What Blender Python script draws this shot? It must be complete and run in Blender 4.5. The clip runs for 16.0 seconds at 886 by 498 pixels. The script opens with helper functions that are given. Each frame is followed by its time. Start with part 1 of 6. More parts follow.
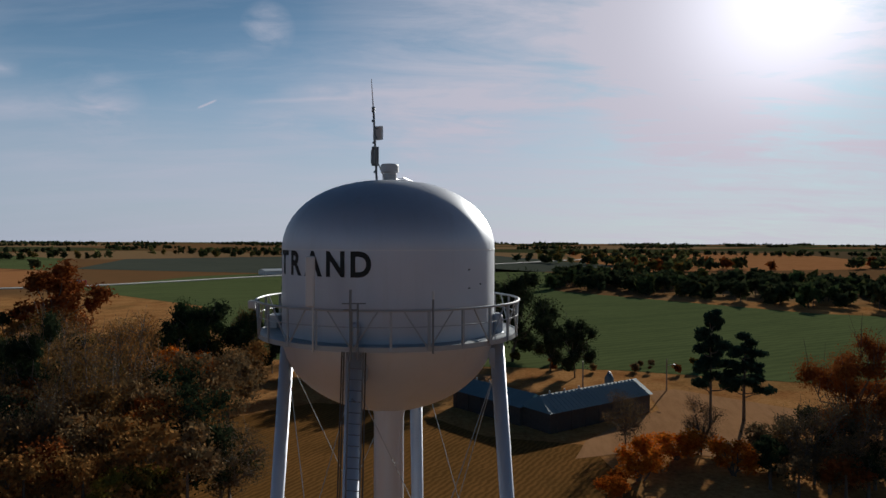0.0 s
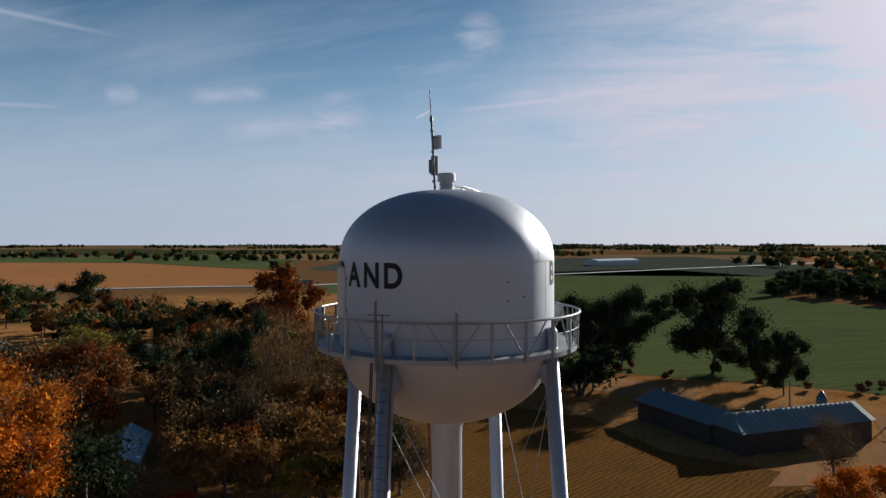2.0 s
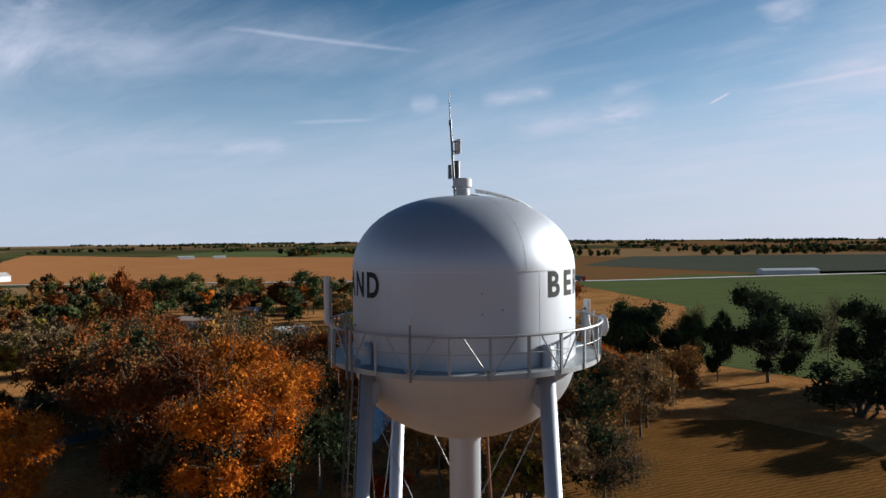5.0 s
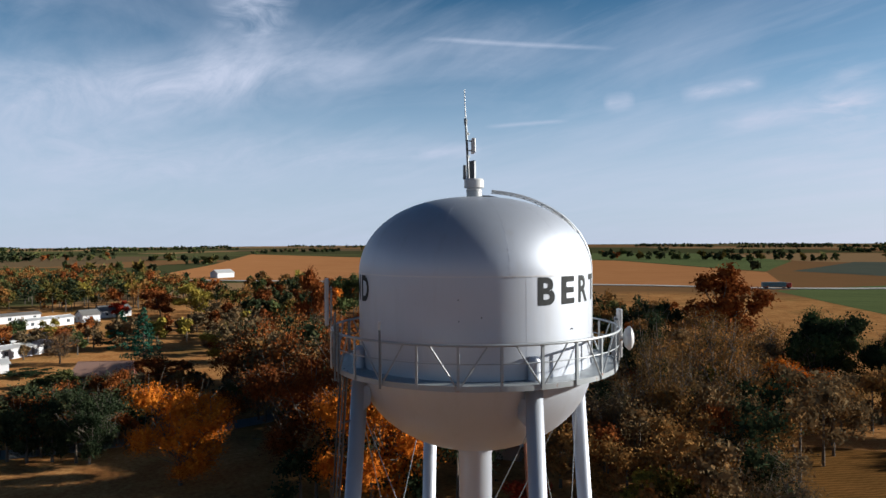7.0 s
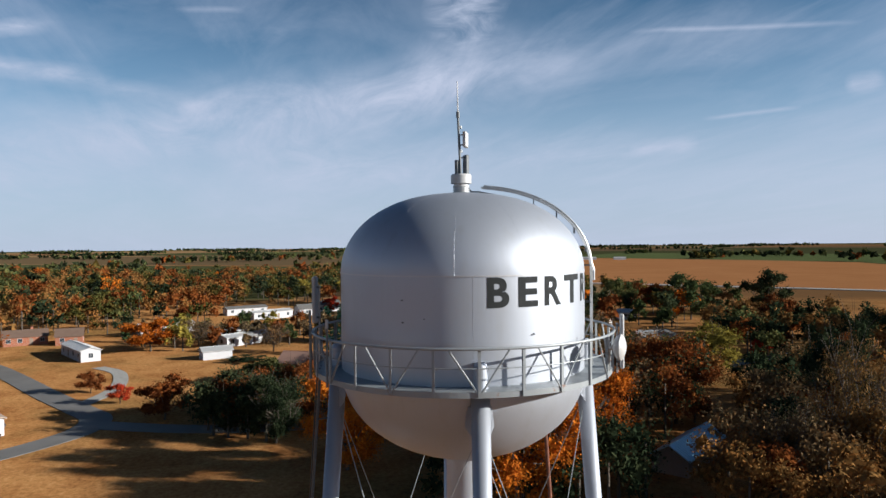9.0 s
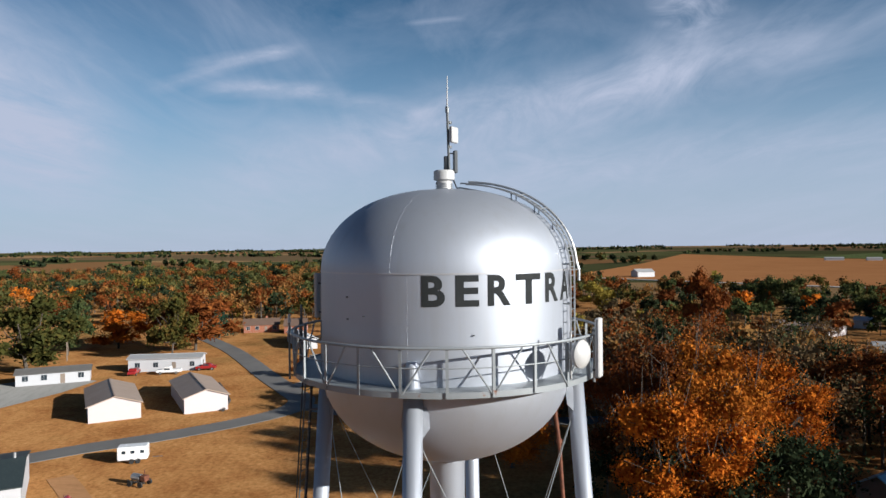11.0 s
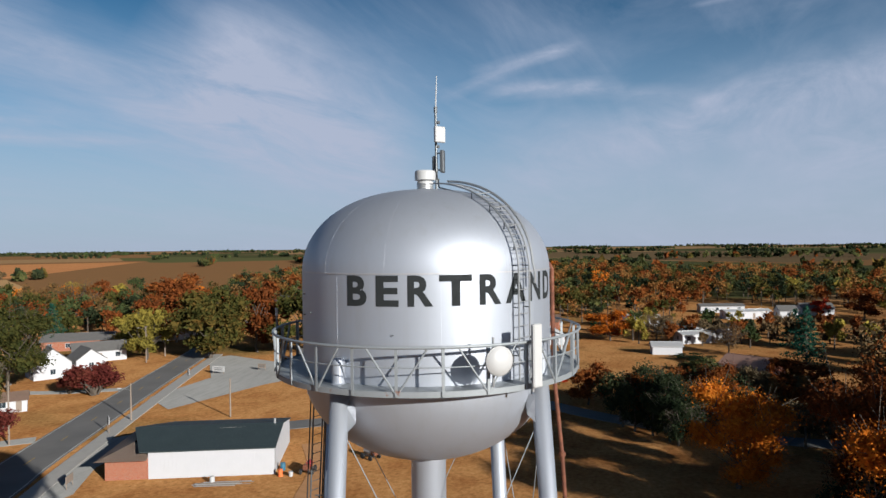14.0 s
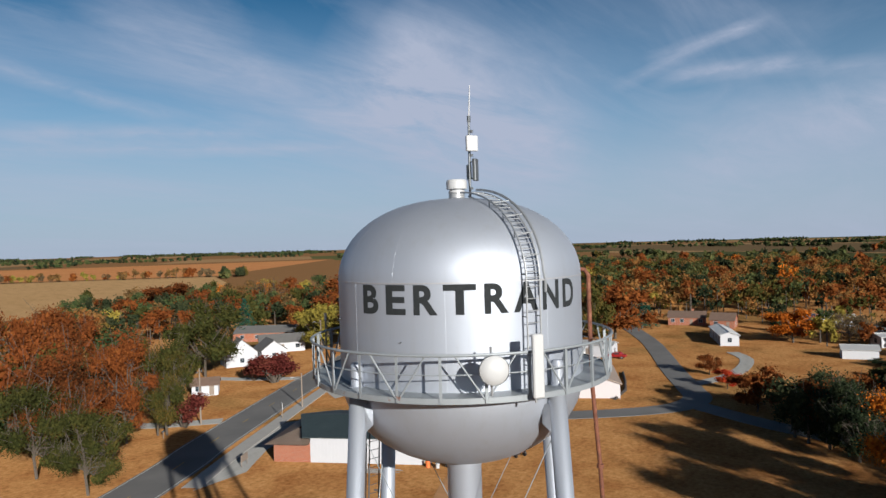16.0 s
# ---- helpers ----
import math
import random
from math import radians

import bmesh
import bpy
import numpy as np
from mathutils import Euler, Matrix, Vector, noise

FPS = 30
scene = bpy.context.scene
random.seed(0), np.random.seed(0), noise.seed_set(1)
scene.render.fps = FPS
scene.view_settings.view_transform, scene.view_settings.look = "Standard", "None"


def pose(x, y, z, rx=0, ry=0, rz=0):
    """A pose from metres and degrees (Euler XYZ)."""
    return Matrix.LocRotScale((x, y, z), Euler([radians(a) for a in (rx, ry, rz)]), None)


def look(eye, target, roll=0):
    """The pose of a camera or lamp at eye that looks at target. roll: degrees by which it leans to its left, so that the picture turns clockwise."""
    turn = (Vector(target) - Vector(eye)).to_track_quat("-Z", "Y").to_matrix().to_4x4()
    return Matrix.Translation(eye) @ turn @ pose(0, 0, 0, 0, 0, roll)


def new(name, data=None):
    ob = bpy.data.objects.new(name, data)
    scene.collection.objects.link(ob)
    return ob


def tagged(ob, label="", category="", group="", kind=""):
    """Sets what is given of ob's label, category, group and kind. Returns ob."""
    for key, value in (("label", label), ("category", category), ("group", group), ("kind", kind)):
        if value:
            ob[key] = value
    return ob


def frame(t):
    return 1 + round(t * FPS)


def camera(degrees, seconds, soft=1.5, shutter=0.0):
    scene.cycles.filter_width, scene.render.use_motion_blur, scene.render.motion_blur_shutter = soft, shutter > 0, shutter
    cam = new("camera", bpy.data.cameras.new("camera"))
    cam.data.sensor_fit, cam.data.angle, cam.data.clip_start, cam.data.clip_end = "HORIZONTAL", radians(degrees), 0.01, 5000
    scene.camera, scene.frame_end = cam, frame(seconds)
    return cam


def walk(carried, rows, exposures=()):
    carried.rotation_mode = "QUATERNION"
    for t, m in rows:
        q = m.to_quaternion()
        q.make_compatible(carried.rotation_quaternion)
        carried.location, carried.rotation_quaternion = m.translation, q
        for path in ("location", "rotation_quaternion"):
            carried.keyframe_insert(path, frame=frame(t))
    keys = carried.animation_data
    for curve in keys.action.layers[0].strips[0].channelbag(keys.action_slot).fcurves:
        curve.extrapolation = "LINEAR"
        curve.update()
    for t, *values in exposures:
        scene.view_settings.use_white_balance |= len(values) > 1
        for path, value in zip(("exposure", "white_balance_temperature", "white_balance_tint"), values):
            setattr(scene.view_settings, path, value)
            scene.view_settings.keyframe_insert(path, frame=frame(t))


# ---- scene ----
cam = camera(65.17, 16.0)
# seconds, x, y, z, yaw, pitch, roll
EXPOSURES = [(0.0, 0.42, 5900, 2), (2.0, 0.66, 5900, 2), (4.0, 0.87, 5850, 2), (7.0, 0.97, 5850, 2), (10.0, 0.85, 5800, 3), (12.5, 0.66, 5750, 3), (16.0, 0.60, 5800, 3)]
PATH = [
    (0, 1.789, -23.150, 28.389, 0.006, -0.828, -0.236),
    (0.5, 2.957, -22.900, 28.464, 5.417, -0.804, -0.177),
    (1, 4.184, -22.696, 28.545, 9.378, -0.717, 0.073),
    (1.5, 5.424, -22.356, 28.613, 13.075, -0.708, 0.020),
    (2, 6.650, -21.870, 28.646, 17.216, -0.663, 0.072),
    (2.5, 7.899, -21.298, 28.679, 21.155, -0.673, 0.012),
    (3, 9.157, -20.706, 28.762, 24.991, -0.698, 0.024),
    (3.5, 10.452, -19.983, 28.819, 29.138, -0.726, -0.017),
    (4, 11.667, -19.110, 28.893, 33.084, -0.793, 0.170),
    (6.5, 16.460, -13.843, 29.032, 52.106, -0.787, 0.477),
    (7, 17.076, -12.547, 28.982, 56.276, -0.652, 0.312),
    (7.5, 17.707, -11.179, 28.987, 60.316, -0.690, 0.446),
    (8, 18.355, -9.655, 28.965, 64.216, -0.587, 0.332),
    (8.5, 18.914, -8.024, 28.940, 68.504, -0.571, 0.442),
    (9, 19.225, -6.312, 28.874, 73.369, -0.497, 0.537),
    (9.5, 19.660, -4.614, 28.848, 77.972, -0.475, 0.581),
    (10, 19.860, -2.940, 28.822, 82.427, -0.451, 0.590),
    (12.5, 19.428, 4.925, 28.693, 103.488, -0.328, 0.595),
    (13, 19.048, 6.203, 28.680, 106.988, -0.350, 0.603),
    (13.5, 18.544, 7.409, 28.742, 110.308, -0.442, 0.770),
    (14, 18.016, 8.545, 28.765, 113.965, -0.421, 0.694),
    (14.5, 17.544, 9.578, 28.814, 117.563, -0.466, 0.883),
    (15, 17.009, 10.494, 28.884, 121.187, -0.496, 1.102),
    (15.5, 16.556, 11.390, 28.954, 124.759, -0.480, 1.356),
    (16, 16.233, 12.211, 29.038, 128.205, -0.497, 1.612),
]
walk(cam, [(t, pose(x, y, z, 90 + pitch, roll, yaw)) for t, x, y, z, yaw, pitch, roll in PATH], exposures=EXPOSURES)

# ---- daylight ----
SUN_AZ, SUN_EL = 26.5, 16.8
sun_dir = Vector((math.sin(radians(SUN_AZ)) * math.cos(radians(SUN_EL)), math.cos(radians(SUN_AZ)) * math.cos(radians(SUN_EL)), math.sin(radians(SUN_EL))))
sun_data = bpy.data.lights.new("sun", "SUN")
sun_data.energy, sun_data.angle, sun_data.color = 5.0, radians(0.53), (1.0, 0.87, 0.75)
sun = new("sun", sun_data)
sun.matrix_world = look(sun_dir * 200, (0, 0, 0))


class Nodes:
    """A short hand for building node trees."""

    def __init__(self, tree):
        self.t = tree
        tree.nodes.clear()

    def add(self, kind, **values):
        n = self.t.nodes.new(kind)
        for key, v in values.items():
            n.inputs[key].default_value = v
        return n

    def link(self, a, b):
        self.t.links.new(a, b)

    def math(self, op, a, b=0.5, c=0.0, clamp=False):
        n = self.t.nodes.new("ShaderNodeMath")
        n.operation, n.use_clamp = op, clamp
        for i, v in enumerate((a, b, c)):
            if hasattr(v, "is_linked"):
                self.link(v, n.inputs[i])
            else:
                n.inputs[i].default_value = v
        return n.outputs[0]

    def mix(self, fac, a, b, blend="MIX"):
        n = self.t.nodes.new("ShaderNodeMix")
        n.data_type, n.blend_type, n.clamp_factor = "RGBA", blend, True
        for sock, v in ((n.inputs[0], fac), (n.inputs[6], a), (n.inputs[7], b)):
            if hasattr(v, "is_linked"):
                self.link(v, sock)
            elif sock.type == "RGBA":
                sock.default_value = (*v, 1)
            else:
                sock.default_value = v
        return n.outputs[2]

    def ramp(self, fac, *stops):
        n = self.t.nodes.new("ShaderNodeValToRGB")
        e = n.color_ramp.elements
        while len(e) < len(stops):
            e.new(0.5)
        for el, (p, col) in zip(e, stops):
            el.position = p
            el.color = (*col, 1) if hasattr(col, "__len__") else (col, col, col, 1)
        self.link(fac, n.inputs[0])
        return n.outputs[0]

    def step(self, v, low, high):
        """0 below low, 1 above high, straight between them."""
        return self.math("DIVIDE", self.math("SUBTRACT", v, low), high - low, clamp=True)

    def noise(self, vec, scale, detail=4.0, rough=0.55, dist=0.0):
        n = self.add("ShaderNodeTexNoise", Scale=scale, Detail=detail, Roughness=rough, Distortion=dist)
        self.link(vec, n.inputs["Vector"])
        return n.outputs[0]

    def mapping(self, vec, scale=(1, 1, 1), rot=(0, 0, 0), loc=(0, 0, 0)):
        n = self.add("ShaderNodeMapping", Scale=scale, Rotation=rot, Location=loc)
        self.link(vec, n.inputs["Vector"])
        return n.outputs[0]


# cirrus streaks: heading and height of both ends, half width, strength
STREAKS = (
    (-27.2, 14.8, -32.4, 14.6, 0.42, 0.8),
    (19.5, 10.0, 18.1, 10.7, 0.19, 1.0),
    (4.0, 10.8, -16.9, 10.6, 0.56, 0.45),
    (-13.5, 7.9, -22.7, 7.8, 0.47, 0.5),
    (-13.9, 7.0, -36.7, 6.1, 1.40, 0.4),
    (15.7, 10.7, 6.7, 11.4, 0.42, 0.32),
    (34.5, 5.5, 12.2, 6.0, 2.80, 0.35),
    (57.8, 16.2, 42.6, 15.0, 0.42, 0.32),
    (43.2, 10.8, 40.8, 11.1, 0.70, 0.8),
    (37.2, 11.1, 31.4, 11.7, 0.56, 0.75),
    (13.0, 11.6, -4.4, 11.8, 1.03, 0.5),
    (16.9, 8.4, -5.7, 8.8, 2.10, 0.5),
    (58.2, 7.3, 53.2, 7.5, 0.65, 0.5),
    (52.6, 9.3, 46.1, 9.6, 0.37, 0.4),
    (90.4, 7.7, 68.3, 13.8, 3.27, 0.3),
    (74.4, 13.0, 46.2, 16.3, 2.80, 0.25),
    (34.9, 8.9, 24.0, 9.5, 1.03, 0.55),
    (112.1, 3.8, 84.5, 11.5, 3.50, 0.45),
    (86.4, 11.1, 61.3, 13.9, 2.80, 0.36),
    (88.3, 4.7, 53.2, 7.4, 2.10, 0.45),
    (111.1, 11.9, 98.9, 12.5, 0.65, 0.45),
    (137.2, 16.0, 115.6, 4.9, 5.84, 0.62),
    (100.3, 8.0, 69.8, 13.0, 2.57, 0.26),
    (111.4, 13.7, 103.0, 15.4, 0.56, 0.4),
    (94.1, 10.3, 90.0, 11.9, 0.65, 0.35),
    (91.2, 6.4, 69.8, 7.4, 2.34, 0.3),
    (94.2, 17.7, 89.3, 18.0, 0.47, 0.2),
    (155.0, 17.2, 123.6, 5.9, 3.97, 0.6),
    (132.5, 17.7, 117.6, 5.7, 5.61, 0.5),
    (162.5, 8.4, 142.3, 9.1, 0.79, 0.6),
    (162.5, 7.2, 134.7, 7.9, 0.61, 0.55),
    (162.4, 13.2, 148.2, 9.9, 0.75, 0.5),
    (114.3, 11.7, 102.3, 15.9, 0.56, 0.35),
    (110.8, 12.7, 93.7, 11.2, 0.70, 0.4),
)
# round cloud patches: heading, height, radius, strength
PUFFS = (
    (14.2, 16.3, 1.60, 0.5),
    (-20.2, 15.1, 7.47, 0.9),
    (-0.7, 16.4, 8.41, 0.35),
    (-30.1, 15.2, 4.20, 0.3),
    (2.5, 6.4, 1.63, 0.5),
    (71.4, 18.3, 2.57, 0.7),
    (26.0, 9.5, 2.34, 0.45),
)


def heading(az, el):
    """A direction from degrees left of north and above the horizon."""
    return Vector((-math.sin(radians(az)) * math.cos(radians(el)), math.cos(radians(az)) * math.cos(radians(el)), math.sin(radians(el))))


def build_sky():
    w = bpy.data.worlds.new("sky")
    scene.world = w
    w.use_nodes = True
    n = Nodes(w.node_tree)
    sky = n.add("ShaderNodeTexSky")
    sky.sky_type, sky.sun_disc, sky.sun_elevation, sky.sun_rotation = "NISHITA", False, radians(SUN_EL), radians(SUN_AZ)
    sky.altitude, sky.air_density, sky.dust_density, sky.ozone_density = 100.0, 1.0, 0.6, 2.5
    way = n.add("ShaderNodeTexCoord").outputs["Generated"]
    sep = n.add("ShaderNodeSeparateXYZ")
    n.link(way, sep.inputs[0])
    up = n.math("MAXIMUM", sep.outputs[2], 0.0)
    # cirrus on a flat layer high above: the direction divided by its height
    h = n.math("ADD", up, 0.12)
    comb = n.add("ShaderNodeCombineXYZ")
    n.link(n.math("DIVIDE", sep.outputs[0], h), comb.inputs[0])
    n.link(n.math("DIVIDE", sep.outputs[1], h), comb.inputs[1])
    flat = comb.outputs[0]
    veil = n.noise(n.mapping(flat, (0.42, 0.80, 1), (0, 0, radians(-38)), (3.1, 1.7, 0)), 1.0, 7, 0.58, 0.7)
    wisp = n.noise(n.mapping(flat, (0.6, 2.2, 1), (0, 0, radians(-55)), (0.4, 5.2, 0)), 1.1, 8, 0.62, 0.9)
    puff = n.noise(n.mapping(flat, (1.3, 2.2, 1), (0, 0, radians(10)), (7.7, 2.1, 0)), 1.3, 7, 0.6, 0.3)
    a = n.ramp(veil, (0.44, 0.0), (0.66, 1.0))
    b = n.ramp(wisp, (0.46, 0.0), (0.72, 1.0))
    c = n.ramp(puff, (0.64, 0.0), (0.80, 1.0))
    # nearer the sun the veil is thicker
    dot = n.add("ShaderNodeVectorMath")
    dot.operation = "DOT_PRODUCT"
    n.link(way, dot.inputs[0])
    dot.inputs[1].default_value = sun_dir
    near = n.math("MAXIMUM", dot.outputs["Value"], 0.0)
    glow = n.math("POWER", near, 6.5)
    core = n.math("POWER", near, 130.0)
    brush = n.ramp(n.noise(n.mapping(flat, (0.7, 1.6, 1), (0, 0, radians(-30))), 1.6, 8, 0.66, 0.9), (0.30, 0.10), (0.70, 1.0))
    soft = n.math("ADD", n.math("MULTIPLY", brush, 0.75), 0.25)
    cover = n.math("ADD", n.math("MULTIPLY", a, 0.26), n.math("MULTIPLY", b, 0.20))
    cover = n.math("ADD", cover, n.math("MULTIPLY", c, 0.16))
    cover = n.math("MULTIPLY", cover, n.ramp(up, (0.32, 1.0), (0.56, 0.06)))
    cover = n.math("ADD", cover, n.math("MULTIPLY", n.math("MULTIPLY", glow, soft), 0.95), clamp=True)
    # single clouds and vapour trails
    grain = n.ramp(n.noise(n.mapping(way, (14, 14, 40)), 1.0, 6, 0.6, 0.6), (0.36, 0.0), (0.66, 1.0))
    wave = n.math("SUBTRACT", n.noise(way, 7.0, 4), 0.5)
    for az, el, wide, much in PUFFS:
        dt = n.add("ShaderNodeVectorMath")
        dt.operation = "DOT_PRODUCT"
        n.link(way, dt.inputs[0])
        dt.inputs[1].default_value = heading(az, el)
        spot = n.step(dt.outputs["Value"], math.cos(radians(wide * 1.35)), math.cos(radians(wide * 0.2)))
        cover = n.math("ADD", cover, n.math("MULTIPLY", n.math("MULTIPLY", spot, grain if wide < 5 else soft), much), clamp=True)
    for az0, el0, az1, el1, wide, much in STREAKS:
        a, b = heading(az0, el0), heading(az1, el1)
        half = a.angle(b) / 2
        thick = math.sin(radians(wide))
        across, along = n.add("ShaderNodeVectorMath"), n.add("ShaderNodeVectorMath")
        for v, vec in ((across, a.cross(b).normalized()), (along, (a + b).normalized())):
            v.operation = "DOT_PRODUCT"
            n.link(way, v.inputs[0])
            v.inputs[1].default_value = vec
        off = n.math("ABSOLUTE", n.math("ADD", across.outputs["Value"], n.math("MULTIPLY", wave, min(thick * 1.1, 0.05))))
        line = n.math("SUBTRACT", 1.0, n.math("DIVIDE", off, thick * (1.25 if wide > 0.5 else 0.6)), clamp=True)
        span = n.step(along.outputs["Value"], math.cos(half * 1.08), math.cos(half * 0.6))
        body = n.math("MULTIPLY", line, span)
        if wide > 0.5:
            body = n.math("MULTIPLY", body, n.math("ADD", n.math("MULTIPLY", grain, 0.6), 0.4) if wide < 1.2 else brush if wide < 3.6 else soft)
        cover = n.math("ADD", cover, n.math("MULTIPLY", body, much * (1.3 if wide > 1.9 else 1.1)), clamp=True)
    low = n.ramp(up, (0.0, 1.0), (0.09, 0.86), (0.20, 0.38), (0.36, 0.0))
    haze = n.math("MULTIPLY", low, 0.86)
    blue = n.add("ShaderNodeMix")
    blue.data_type, blue.blend_type = "RGBA", "MULTIPLY"
    blue.inputs[0].default_value = 1.0
    n.link(sky.outputs[0], blue.inputs[6])
    blue.inputs[7].default_value = (0.0150, 0.052, 0.063, 1)
    white = n.mix(n.math("POWER", near, 5.0), (0.40, 0.405, 0.49), (0.60, 0.53, 0.58))
    white = n.mix(core, white, (1.35, 1.22, 1.3))
    deep = n.mix(n.ramp(up, (0.17, 1.0), (0.52, 0.0)), n.mix(1.0, blue.outputs[2], (0.02, 0.27, 0.38), "MULTIPLY"), blue.outputs[2])
    col = n.mix(cover, deep, white)
    col = n.mix(haze, col, n.mix(n.math("POWER", near, 2.2), (0.425, 0.425, 0.505), (0.63, 0.525, 0.58)))
    bg = n.add("ShaderNodeBackground", Strength=0.74)
    n.link(col, bg.inputs[0])
    out = n.add("ShaderNodeOutputWorld")
    n.link(bg.outputs[0], out.inputs[0])


build_sky()

# ---- materials ----


def material(name, build, **settings):
    m = bpy.data.materials.new(name)
    m.use_nodes = True
    n = Nodes(m.node_tree)
    bsdf = n.add("ShaderNodeBsdfPrincipled")
    out = n.add("ShaderNodeOutputMaterial")
    n.link(bsdf.outputs[0], out.inputs[0])
    for key, v in settings.items():
        bsdf.inputs[key.replace("_", " ")].default_value = v
    col = build(n, bsdf)
    if hasattr(col, "is_linked"):
        n.link(col, bsdf.inputs["Base Color"])
    elif col:
        bsdf.inputs["Base Color"].default_value = (*col, 1)
    return m


def place(n):
    return n.add("ShaderNodeNewGeometry").outputs["Position"]


def bump(n, bsdf, height, strength=0.3, distance=0.02):
    b = n.add("ShaderNodeBump", Strength=strength, Distance=distance)
    n.link(height, b.inputs["Height"])
    n.link(b.outputs[0], bsdf.inputs["Normal"])


def plain(name, col, rough=0.6, metal=0.0, vary=0.18, scale=3.0, dirt=(0.2, 0.16, 0.12), dirt_amount=0.25):
    """Paint or metal with mottling and a little dirt."""

    def build(n, bsdf):
        p = place(n)
        big = n.noise(p, scale, 5)
        fine = n.noise(p, scale * 14, 3)
        c = n.mix(n.math("MULTIPLY", big, vary * 2), col, [v * 0.55 for v in col])
        c = n.mix(n.math("MULTIPLY", n.ramp(fine, (0.55, 0.0), (0.8, 1.0)), dirt_amount), c, dirt)
        n.link(n.math("ADD", n.math("MULTIPLY", big, 0.2), rough - 0.1), bsdf.inputs["Roughness"])
        bump(n, bsdf, fine, 0.1, 0.01)
        return c

    return material(name, build, Metallic=metal)


def tank_paint(n, bsdf):
    p = place(n)
    big = n.noise(p, 0.7, 4)
    streak = n.noise(n.mapping(p, (1.628, 1.628, 0.133)), 2.0, 6, 0.6)
    fine = n.noise(p, 22.0, 4)
    c = n.mix(n.math("MULTIPLY", big, 0.5), (0.415, 0.440, 0.495), (0.335, 0.365, 0.420))
    c = n.mix(n.math("MULTIPLY", n.ramp(streak, (0.52, 0.0), (0.75, 1.0)), 0.22), c, (0.311, 0.303, 0.296))
    c = n.mix(n.math("MULTIPLY", n.ramp(fine, (0.66, 0.0), (0.74, 1.0)), 0.3), c, (0.259, 0.244, 0.229))
    n.link(n.math("ADD", n.math("MULTIPLY", big, 0.12), 0.47), bsdf.inputs["Roughness"])
    bump(n, bsdf, n.noise(p, 1.6, 2), 0.08, 0.05)
    return c


TANK = material("aluminium_paint", tank_paint, Metallic=0.58)


def rail_paint(n, bsdf):
    p = place(n)
    r = n.noise(p, 3.0, 6, 0.65)
    fine = n.noise(p, 30, 3)
    c = n.mix(n.ramp(r, (0.64, 0.0), (0.72, 1.0)), (0.26, 0.28, 0.295), (0.20, 0.08, 0.042))
    n.link(n.math("ADD", n.math("MULTIPLY", r, 0.4), 0.3), bsdf.inputs["Roughness"])
    bump(n, bsdf, fine, 0.15, 0.005)
    return c


RAIL = material("weathered_rail_paint", rail_paint, Metallic=0.25)


def rust(n, bsdf):
    p = place(n)
    r = n.noise(p, 5.0, 7, 0.65)
    bump(n, bsdf, n.noise(p, 40, 3), 0.3, 0.005)
    return n.ramp(r, (0.3, (0.07, 0.025, 0.014)), (0.6, (0.17, 0.058, 0.028)), (0.8, (0.28, 0.15, 0.10)))


RUST = material("rusty_steel", rust, Roughness=0.8)
LETTER = plain("black_lettering", (0.012, 0.015, 0.017), 0.9, 0.0, 0.3, 4.0, (0.10, 0.10, 0.10), 0.3)
SEAM = plain("seam_weld", (0.50, 0.50, 0.52), 0.5, 0.6)
DARK_STEEL = plain("dark_galvanised_steel", (0.14, 0.15, 0.16), 0.5, 0.6)
GALV = plain("galvanised_steel", (0.45, 0.46, 0.47), 0.42, 0.7)
WHITE_PLASTIC = plain("white_plastic", (0.45, 0.45, 0.45), 0.45, 0.0, 0.06, 2.0, (0.4, 0.38, 0.34), 0.12)
BLACK_CABLE = plain("black_cable", (0.02, 0.02, 0.022), 0.5)
WHITE_SIDING = plain("white_siding", (0.48, 0.485, 0.51), 0.6, 0.0, 0.10, 0.8, (0.4, 0.35, 0.28), 0.12)
CREAM_SIDING = plain("cream_metal_siding", (0.57, 0.52, 0.525), 0.5, 0.1, 0.10, 0.6, (0.4, 0.3, 0.2), 0.15)
TAN_ROOF = plain("tan_metal_roof", (0.44, 0.34, 0.27), 0.55, 0.2, 0.2, 0.5, (0.2, 0.14, 0.1), 0.3)
DARK_ROOF = plain("dark_membrane_roof", (0.035, 0.050, 0.052), 0.6, 0.0, 0.3, 0.35, (0.2, 0.2, 0.19), 0.25)
BLUE_ROOF = plain("blue_grey_metal_roof", (0.11, 0.185, 0.215), 0.55, 0.15, 0.2, 0.4, (0.3, 0.25, 0.2), 0.25)
GREY_ROOF = plain("grey_shingle_roof", (0.14, 0.135, 0.13), 0.85, 0.0, 0.3, 0.8)
BROWN_ROOF = plain("brown_shingle_roof", (0.17, 0.11, 0.08), 0.85, 0.0, 0.3, 0.8)
PINK_ROOF = plain("faded_red_roof", (0.34, 0.20, 0.15), 0.8, 0.0, 0.25, 0.8)
PALE_BLUE = plain("pale_blue_metal_roof", (0.32, 0.54, 0.68), 0.35, 0.4, 0.2, 0.6)
PALE_ROOF = plain("pale_metal_roof", (0.60, 0.60, 0.60), 0.35, 0.4, 0.15, 0.6)
WOOD_DARK = plain("weathered_barn_wood", (0.06, 0.05, 0.045), 0.85, 0.0, 0.4, 1.5)
TIMBER = plain("grey_timber", (0.25, 0.20, 0.16), 0.85, 0.0, 0.3, 2.0)
RED_PAINT = plain("red_car_paint", (0.30, 0.02, 0.02), 0.25, 0.1, 0.05)
